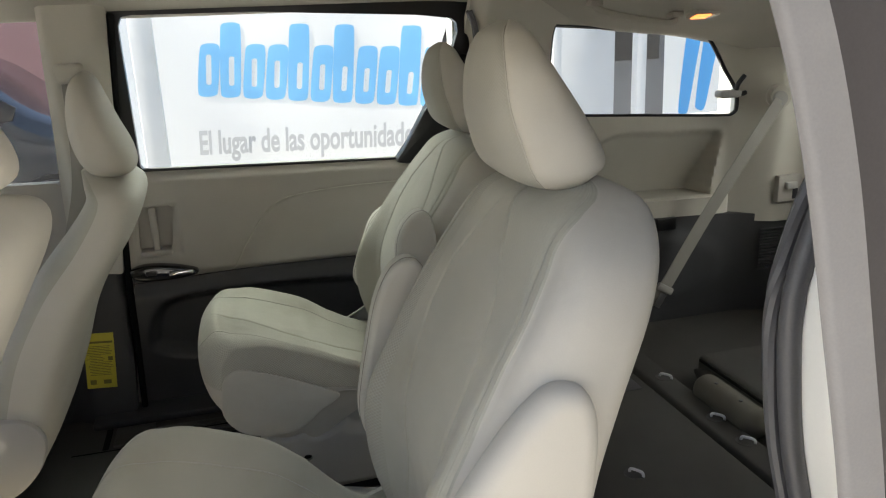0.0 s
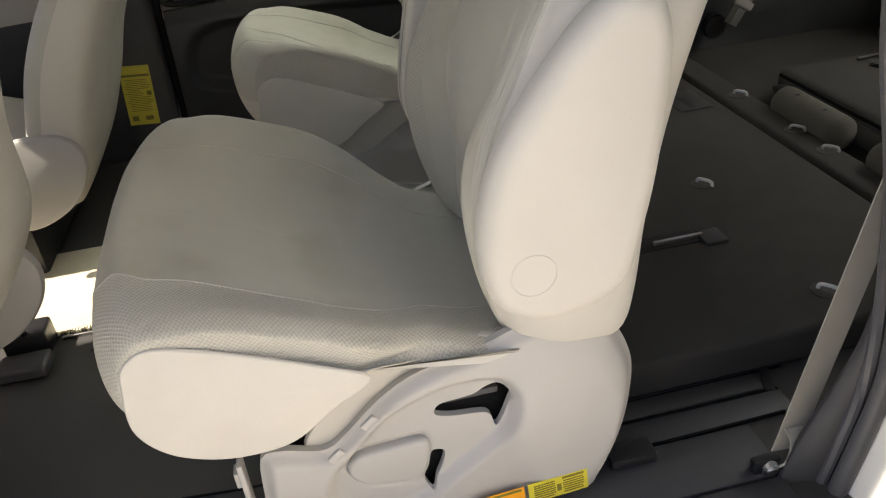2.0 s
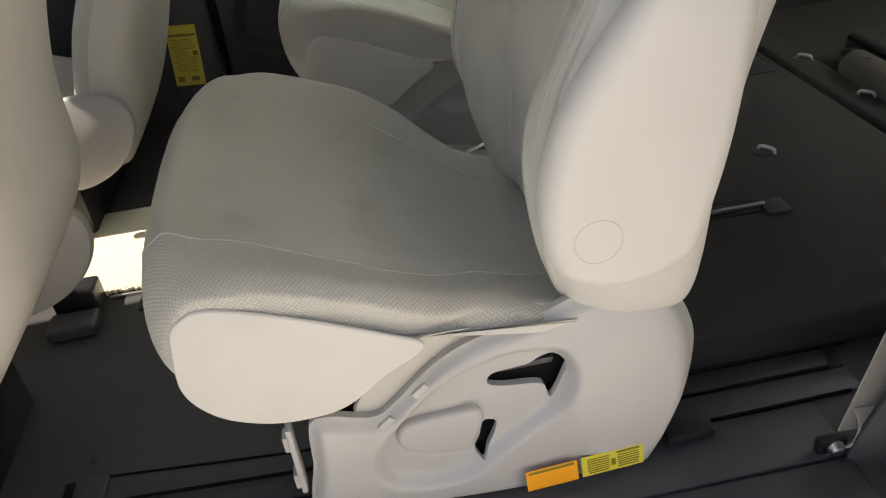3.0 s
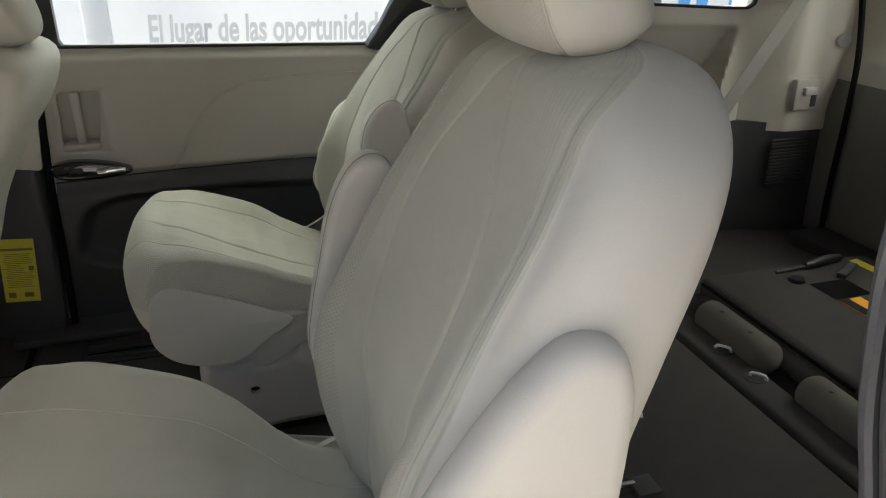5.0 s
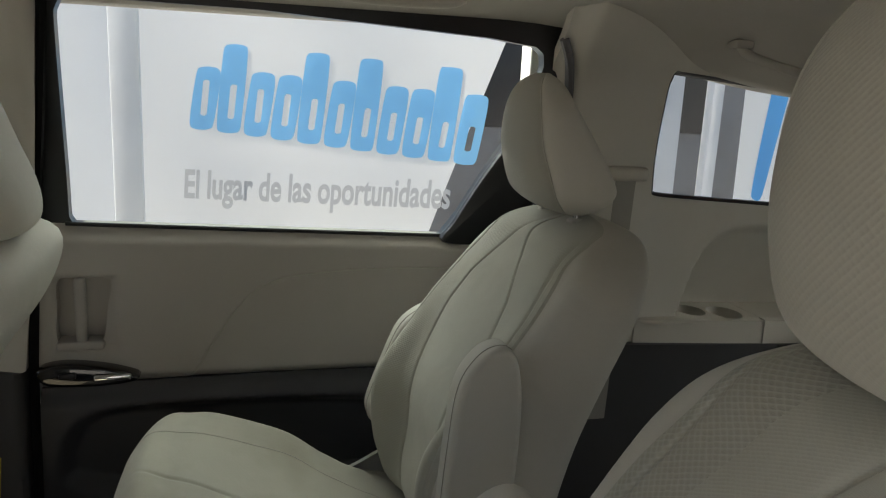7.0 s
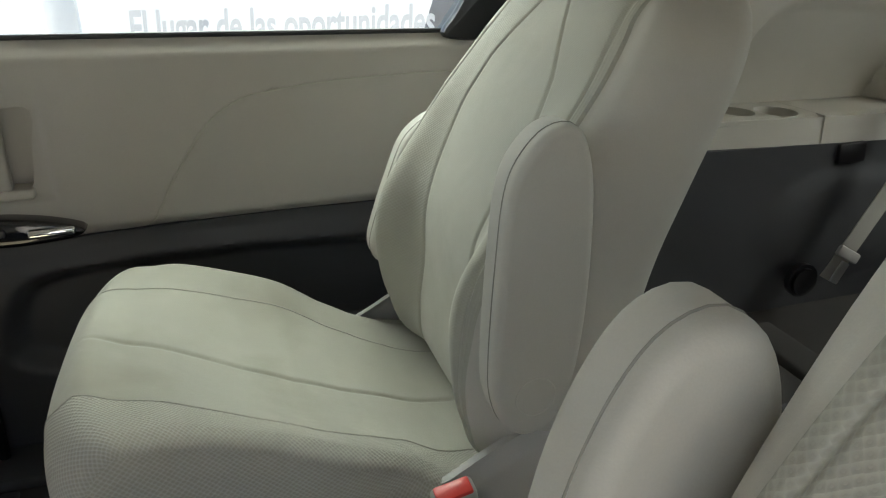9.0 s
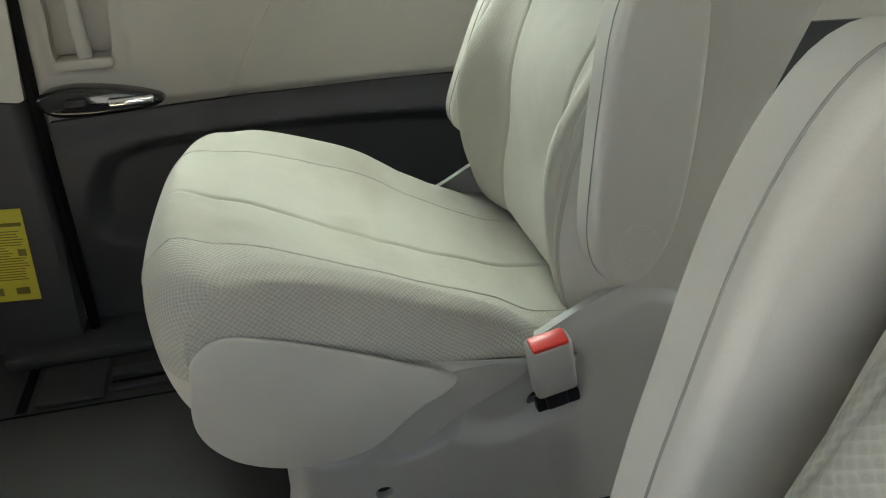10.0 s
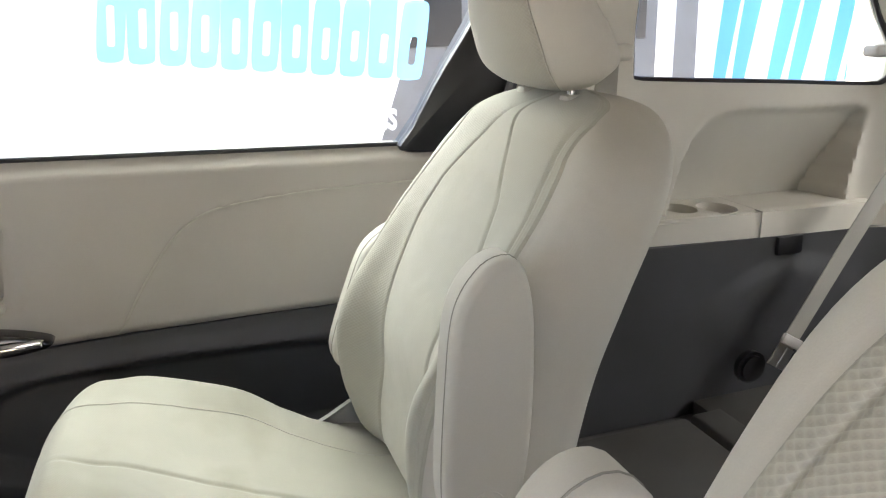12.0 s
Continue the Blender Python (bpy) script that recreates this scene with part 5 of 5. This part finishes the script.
# floor trim near the opening
def floor_line(points, w, label, mat=M_GAP, h=0.0025):
    bm = merge([box_bm(0, math.hypot(b[0] - a[0], b[1] - a[1]), -w / 2, w / 2, 0, h, 0.001, 1, m=Matrix.Translation((a[0], a[1], FLOOR_Z)) @ Matrix.Rotation(math.atan2(b[1] - a[1], b[0] - a[0]), 4, "Z")) for a, b in zip(points, points[1:])])
    return tagged(part("floor_channel", bm, mat, smooth=False), label, "seat rail", "floor channels")


floor_line([(-0.545, 0.361), (-0.272, 0.336), (0.30, 0.331), (0.58, 0.335)], 0.005, "dark edge groove of the floor vinyl")
floor_line([(-0.544, 0.313), (-0.272, 0.299), (0.308, 0.291), (0.545, 0.291)], 0.007, "black seat slide channel in the floor")
floor_line([(-0.53, 0.270), (-0.258, 0.246), (0.33, 0.236), (0.526, 0.240)], 0.004, "dark groove along the step sill", h=0.0070)
floor_line([(-0.601, 0.29), (-0.601, 0.362)], 0.014, "black slide channel end in the floor")
cap = tagged(part("channel_cap", box_bm(-0.590, -0.546, 0.266, 0.361, FLOOR_Z, FLOOR_Z + 0.008, 0.003), M_DARK), "grey plastic end cap of the floor channel", "rail cover")
tagged(part("floor_plug", disc_bm((-0.577, 0.401, FLOOR_Z), 0.006, (0, 0, 1), 0.003, 14, 0), M_BLACK), "small black plug in the floor vinyl", "plug")
foot = thing("seat_slide", (-0.67, 0.78, FLOOR_Z), "black front seat slide end with a grey plastic foot", "seat rail")
part("foot_cover", box_bm(-0.722, -0.632, 0.715, 0.775, FLOOR_Z, 0.004, 0.008, 3), M_DARK, foot, "grey plastic foot cover")
part("rail_end", box_bm(-0.72, -0.640, 0.785, 0.845, FLOOR_Z, 0.030, 0.006, 3), M_BLACK, foot)
for a in (-0.70, -0.672):
    part("link_arm", tube_bm([(a, 0.80, 0.02), (a - 0.05, 0.72, 0.13)], 0.007, 8), M_BLACK, foot)
part("stop_bracket", box_bm(-0.568, -0.538, 0.770, 0.828, FLOOR_Z, FLOOR_Z + 0.006, 0.002), M_BLACK, foot)
part("edge_strip", box_bm(-0.63, -0.47, 0.827, 0.834, FLOOR_Z, FLOOR_Z + 0.007, 0.002), M_STEEL, foot, "bright metal edge strip")
rail = thing("slide_rail_cover", (0.40, 0.285, FLOOR_Z), "dark plastic cover strip over the seat rail", "rail cover")
part("cover", box_bm(0.20, 0.525, 0.2935, 0.3285, FLOOR_Z, FLOOR_Z + 0.007, 0.003), M_FLOOR, rail)
part("cover_end", box_bm(-0.008, 0.008, -0.026, 0.026, 0, 0.005, 0.001, m=Matrix.Translation((0.540, 0.311, FLOOR_Z)) @ pose(0, 0, 0, 0, 0, -20)), M_BLACK, rail)
sill = tagged(part("step_sill", merge([box_bm(-0.60, 0.45, 0.05, 0.128, FLOOR_Z, FLOOR_Z + 0.010, 0.004), box_bm(-0.60, 0.46, 0.134, 0.231, FLOOR_Z, FLOOR_Z + 0.008, 0.004), box_bm(-0.60, 0.545, 0.239, 0.285, FLOOR_Z, FLOOR_Z + 0.006, 0.003), box_bm(-0.62, 0.53, 0.0, 0.045, -0.10, FLOOR_Z + 0.004, 0.012)]), M_DARK), "dark scuffed plastic step sill", "sill", kind="structure")
part("floor_latch", box_bm(0.235, 0.305, 0.203, 0.242, FLOOR_Z, 0.002, 0.006), M_BLACK, near)
for y0, y1 in ((1.536, 1.562), (1.500, 1.514)):
    tagged(part("floor_channel", box_bm(-0.385, 0.55, y0, y1, FLOOR_Z, FLOOR_Z + 0.008, 0.003), M_DARK), "dark ridge of the floor along the door", "floor ridge", "floor ridges")
tagged(part("channel_cap", box_bm(-0.495, -0.392, 1.488, 1.592, FLOOR_Z, FLOOR_Z + 0.009, 0.004), M_DARK), "grey plastic end cap of the floor channel", "rail cover")
floor_line([(-0.515, 1.485), (-0.515, 1.60)], 0.016, "black slide channel end in the floor")
floor_line([(-0.385, 1.528), (0.20, 1.526)], 0.007, "black seat slide channel in the floor")
floor_line([(-0.60, 1.478), (-0.20, 1.472), (0.20, 1.472)], 0.004, "dark edge groove of the floor vinyl")
tagged(part("door_sill_trim", box_bm(-0.56, 0.58, 1.600, 1.71, FLOOR_Z, 0.002, 0.008), M_DARK), "charcoal door sill trim", "sill", kind="structure")

# ---- folded third row and load bay ----
def hook(p, x, y, z, turn):
    m = Matrix.Translation((x, y, z)) @ pose(0, 0, 0, 0, 0, turn)
    pts = [m @ Vector(q) for q in ((-0.017, 0, -0.002), (-0.015, 0, 0.009), (0.0, 0, 0.011), (0.015, 0, 0.009), (0.017, 0, -0.002))]
    part("anchor_loop", tube_bm(spline([tuple(q) for q in pts], 14, False), 0.0036, 8), M_POST, p, "pale grey anchor loop")
    part("loop_pocket", disc_bm(tuple(m @ Vector((-0.005, 0.0, 0.001))), 0.024, (0, 0, 1), 0.0012, 24, 0), M_FLOOR, p)


fold = thing("folded_seat", (0.66, 0.95, FLOOR_Z), "folded third-row seat back covered in charcoal carpet", "folded seat")
part("seat_back", box_bm(0.30, 0.962, 0.335, 1.60, FLOOR_Z, 0.046, 0.012, 3), M_CARPET, fold, "flat charcoal carpeted seat back")
hook(fold, 0.705, 0.83, 0.046, -55)
hook(fold, 0.705, 0.41, 0.046, -50)
part("latch_bracket", box_bm(0.590, 0.635, 0.605, 0.655, 0.044, 0.054, 0.003), M_DARK, fold, "dark latch bracket")
part("latch_bar", box_bm(0.50, 0.60, 0.637, 0.645, 0.046, 0.056, 0.002), M_STEEL, fold)
part("latch_recess", box_bm(0.46, 0.60, 0.625, 0.665, 0.0455, 0.049, 0.001), M_BLACK, fold)
part("release_plate", box_bm(0.84, 0.93, 1.20, 1.33, 0.046, 0.050, 0.002), M_DARK, fold)
part("release_slot", box_bm(0.87, 0.885, 1.215, 1.30, 0.050, 0.0515, 0.0005), M_BLACK, fold)
strip = thing("load_floor_strip", (1.02, 0.9, FLOOR_Z), "charcoal carpeted strip with anchor loops behind the folded seat", "load floor")
part("strip_board", box_bm(0.970, 1.052, 0.25, 1.60, FLOOR_Z, 0.050, 0.012, 3), M_CARPET, strip)
for y in (1.235, 0.985, 0.862):
    hook(strip, 1.022, y, 0.050, -50)
for y0, y1 in ((0.885, 1.145), (0.53, 0.79)):
    rl = thing("headrest_roll", (1.06, (y0 + y1) / 2, FLOOR_Z), "rolled tan cloth headrest tucked behind the folded seat", "headrest", "folded headrests")
    n = 26
    rr = [0.041 * math.sqrt(max(0.02, 1 - max(0.0, (abs(k / (n - 1) * 2 - 1) - 0.78) / 0.22) ** 2)) for k in range(n)]
    part("roll", tube_bm([(1.078, y0 + (y1 - y0) * k / (n - 1), 0.062) for k in range(n)], rr, 20), M_TAN, rl)
    for q in (0.3, 0.7):
        part("button", disc_bm((1.070, y0 + (y1 - y0) * q, 0.1025), 0.006, (0, 0, 1), 0.003, 12, 0.001), M_DARK, rl)
deck = thing("cargo_cushion", (1.45, 0.75, FLOOR_Z), "charcoal carpeted folded cushion in the load bay", "folded seat")
for y0, y1 in ((0.70, 1.262), (0.18, 0.69)):
    part("cushion_block", box_bm(1.135, 1.66, y0, y1, FLOOR_Z, 0.098, 0.022, 4), M_CARPET, deck)
    part("welt", tube_bm([(1.137, y0 + 0.02, 0.084), (1.137, y1 - 0.02, 0.084)], 0.0045, 6), M_GAP, deck)
    part("front_roll", tube_bm([(1.128, y0 + 0.012 + (y1 - y0 - 0.024) * k / 15, 0.050) for k in range(16)], [0.024 * math.sqrt(max(0.05, 1 - (abs(k / 7.5 - 1)) ** 8)) for k in range(16)], 14), M_CARPET, deck, "rounded charcoal cushion front")
part("tool_recess", box_bm(1.375, 1.485, 1.042, 1.135, 0.097, 0.0985, 0.0005), M_GAP, deck, "black tool recess")
part("tool_shaft", tube_bm([(1.334, 1.211, 0.104), (1.44, 1.218, 0.105)], 0.004, 8), M_DARK, deck, "dark tool shaft")
part("tool_grip", tube_bm([(1.43, 1.217, 0.108), (1.47, 1.221, 0.110), (1.52, 1.228, 0.110), (1.554, 1.232, 0.108)], [0.008, 0.013, 0.013, 0.010], 10), M_BLACK, deck, "black tool grip")
part("tool_knob", disc_bm((1.358, 1.160, 0.102), 0.022, (0, 0, 1), 0.010, 20, 0.003), M_BLACK, deck)
for x, y, t in ((1.52, 1.165, 30),):
    part("strap", box_bm(-0.05, 0.05, -0.012, 0.012, 0, 0.012, 0.004, m=Matrix.Translation((x, y, 0.099)) @ pose(0, 0, 0, 0, 0, t)), M_DARK, deck)
lab = part("caution_label", box_bm(1.378, 1.440, 0.953, 1.035, 0.098, 0.1005, 0.0005), M_ORANGE, deck, "orange and black caution label")
part("label_bar", box_bm(1.378, 1.404, 0.953, 1.035, 0.1005, 0.1015, 0.0), M_BLACK, lab, smooth=False)
tagged(part("warning_strip", box_bm(-0.015, 0.015, -0.11, 0.11, 0, 0.0025, 0.001, m=Matrix.Translation((1.600, 1.115, 0.098)) @ pose(0, 0, 0, 0, 0, 4)), M_YELLOW), "yellow printed strip by the tailgate", "label")
tagged(part("load_floor", box_bm(1.05, 1.80, 0.16, 1.69, FLOOR_Z, 0.020, 0.004), M_CARPET), "charcoal load bay carpet", "load floor", kind="structure")
tagged(part("scuff_plate", box_bm(1.66, 1.79, 0.20, 1.55, 0.02, 0.056, 0.008), M_DARK), "charcoal tailgate scuff plate", "sill", kind="structure")

# ---- outside ----
GROUND = -0.50
g = bmesh.new()
bmesh.ops.create_grid(g, x_segments=4, y_segments=4, size=400)
g.transform(Matrix.Translation((0, 0, GROUND)))
tagged(part("ground", g, M_CONCRETE, smooth=False), "pale concrete yard", "ground", kind="structure")


def banner(name, x0, x1, z0, z1, y, label, sway, cut=0.0, swing=0.0):
    p = thing(name, ((x0 + x1) / 2, y, z0), label, "banner", "yard banners")
    nx, nz = 60, 24
    us, ws = np.linspace(x0, x1, nx), np.linspace(z0, z1, nz)
    sheet = lambda x, z: y - swing * (x - 0.95) + 0.03 * math.sin(x * 2.1 + sway) * (0.4 + z1 - z) + 0.012 * math.sin(x * 7 + z * 2 + sway)
    rows = np.array([[(x0 + (x - x0) * (1 + cut * (z - z1)), sheet(x0 + (x - x0) * (1 + cut * (z - z1)), z), z) for x in us] for z in ws])
    link("sheet", loft_mesh("sheet", rows, None, False, False), M_VINYL, p, "white vinyl sheet")
    return p, sheet


def print_shape(p, sheet, outline, holes, mat, cell=0.02):
    bm = relief_bm(dense(outline, 0.02), [dense(h, 0.02) for h in holes], lambda x, z: sheet(x, z) - 0.004, cell, 0.0)
    part("printed_shape", bm, mat, p)


SWING = 0.22
b1, s1 = banner("advert_banner", -0.50, 1.14, -0.05, 1.45, 3.30, "white vinyl banner with blue shapes and a grey line of text", 0.4, 0.20, SWING)
shapes = 11
for k in range(shapes):
    x = -0.22 + k * 0.108
    lean = 0.03
    w, z0, z1 = 0.096, 0.73 - 0.010 * k, 0.98 - 0.006 * k + (0.10 if k in (1, 4, 6, 9) else 0.0)
    o = spline([(x, z0 + 0.03), (x + 0.02, z0), (x + w - 0.02, z0), (x + w, z0 + 0.03), (x + w + lean, z1 - 0.03), (x + w + lean - 0.02, z1), (x + lean + 0.02, z1), (x + lean, z1 - 0.03)], 40)
    top = z0 + 0.20 - 0.004 * k
    h = [(x + 0.036 + lean * 0.2, z0 + 0.055), (x + w - 0.034 + lean * 0.2, z0 + 0.055), (x + w - 0.034 + lean * 0.7, top), (x + 0.036 + lean * 0.7, top)]
    print_shape(b1, s1, o, [h], M_VSKY, 0.0125)
fc = bpy.data.curves.new("slogan", "FONT")
fc.body, fc.size, fc.extrude, fc.shear = "El lugar de las oportunidades", 0.165, 0.001, 0.1
fc.offset = 0.004
tx = new("slogan", fc)
tx.data.materials.append(M_VGREY)
tx.parent = b1
tx.matrix_basis = Matrix.Translation(-b1.location) @ Matrix.Translation((-0.25, 3.255 + SWING * 1.20, 0.45)) @ pose(0, 0, 0, 90, 0, -math.degrees(math.atan(SWING))) @ Matrix.Diagonal((0.575, 1, 1, 1))

b0, s0 = banner("advert_banner", -0.74, -0.48, -0.05, 1.45, 3.42, "plain white vinyl sheet beside a steel post", 2.6)
b2, s2 = banner("advert_banner", 2.24, 4.6, -0.05, 1.5, 3.47, "white vinyl banner with large blue strokes", 1.7, 0.0, 0.10)
for k in range(7):
    x = 2.34 + k * 0.30
    o = spline([(x, 0.54), (x + 0.035, 0.50), (x + 0.07, 0.54), (x + 0.16, 1.25), (x + 0.12, 1.30), (x + 0.07, 1.25)], 40)
    print_shape(b2, s2, o, [], M_VBLUE)
    o2 = o + np.array([0.11, 0.02])
    print_shape(b2, s2, o2, [], M_VBLUE)


def post(x, y, w, h, label):
    p = thing("fence_post", (x, y, GROUND), label, "post", "yard posts")
    part("tube", box_bm(x - w / 2, x + w / 2, y - 0.03, y + 0.03, GROUND, h, 0.006), M_POST, p)
    part("foot_plate", box_bm(x - w, x + w, y - 0.07, y + 0.07, GROUND, GROUND + 0.012, 0.002), M_POST, p)


for x, y, w in ((-0.42, 3.22, 0.10), (1.62, 3.40, 0.05), (2.13, 3.42, 0.06), (1.86, 3.60, 0.40)):
    post(x, y, w, 2.2, "white painted steel post of the yard fence")
bld = thing("yard_building", (2.0, 6.5, GROUND), "grey rendered building behind the banners", "building")
part("wall", box_bm(0.9, 9.0, 6.4, 7.4, GROUND, 3.6, 0.02), M_WALLGREY, bld, "grey rendered wall")
part("roof", box_bm(0.8, 9.1, 6.3, 7.5, 3.6, 3.72, 0.02), M_POST, bld)
for k in range(4):
    wnd = part("window", box_bm(1.4 + k * 1.7, 2.3 + k * 1.7, 6.37, 6.41, 0.6, 1.7, 0.01), M_BLACK, bld, "dark window")
# unseen wall, added to reflect light in through the open door
nwall = thing("yard_wall", (0.0, -6.0, GROUND), "unseen cream wall added across from the open door to bounce light", "wall")
part("wall", box_bm(-9.0, 9.0, -6.2, -6.0, GROUND, 3.0, 0.02), M_CREAM, nwall)
part("coping", box_bm(-9.0, 9.0, -6.25, -5.95, 3.0, 3.08, 0.01), M_POST, nwall)
# added out of view as a reflector: throws sunlight onto the near chair's side
cwall = thing("yard_wall", (2.1, -3.4, GROUND), "unseen cream wall added behind the van to bounce sunlight", "wall")
part("wall", box_bm(2.0, 2.2, -5.9, -0.65, GROUND, 3.4, 0.02), M_CREAM, cwall)
part("coping", box_bm(1.96, 2.24, -5.9, -0.63, 3.4, 3.48, 0.01), M_POST, cwall)
pw = thing("yard_wall", (-6.0, 9.0, GROUND), "pink rendered yard wall", "wall")
part("wall", box_bm(-14.0, -0.2, 9.0, 9.3, GROUND, 2.6, 0.02), M_PINK, pw)
part("plinth", box_bm(-14.0, -0.2, 8.94, 9.0, GROUND, 0.5, 0.01), M_WALLGREY, pw, "dark grey plinth")


def parked_car(x, y):
    p = thing("parked_car", (x, y, GROUND), "dark parked car in the yard", "car")
    prof = spline([(-2.1, 0.3), (-2.15, 0.6), (-2.0, 0.85), (-1.2, 0.95), (-0.6, 1.38), (0.6, 1.42), (1.3, 1.0), (2.0, 0.9), (2.15, 0.6), (2.1, 0.3), (1.0, 0.22), (-1.0, 0.22)], 90)
    part("body", extruded(prof + np.array([x, GROUND]), y - 0.85, y + 0.85, 0.12), M_CARPAINT, p, "dark glossy car body")
    part("side_glass", extruded(spline([(-1.05, 0.97), (-0.55, 1.32), (0.5, 1.35), (1.1, 1.0)], 40) + np.array([x, GROUND]), y - 0.86, y - 0.84, 0.005), M_BLACK, p, "dark side glass")
    for a in (-1.3, 1.3):
        w = part("wheel", disc_bm((x + a, y - 0.80, GROUND + 0.31), 0.31, (0, 1, 0), 0.2, 32, 0.03), M_BLACK, p, "black tyre")
        part("rim", disc_bm((x + a, y - 0.905, GROUND + 0.31), 0.19, (0, 1, 0), 0.02, 24, 0.006), M_STEEL, w, "alloy rim")
    return p


parked_car(-2.6, 6.2)
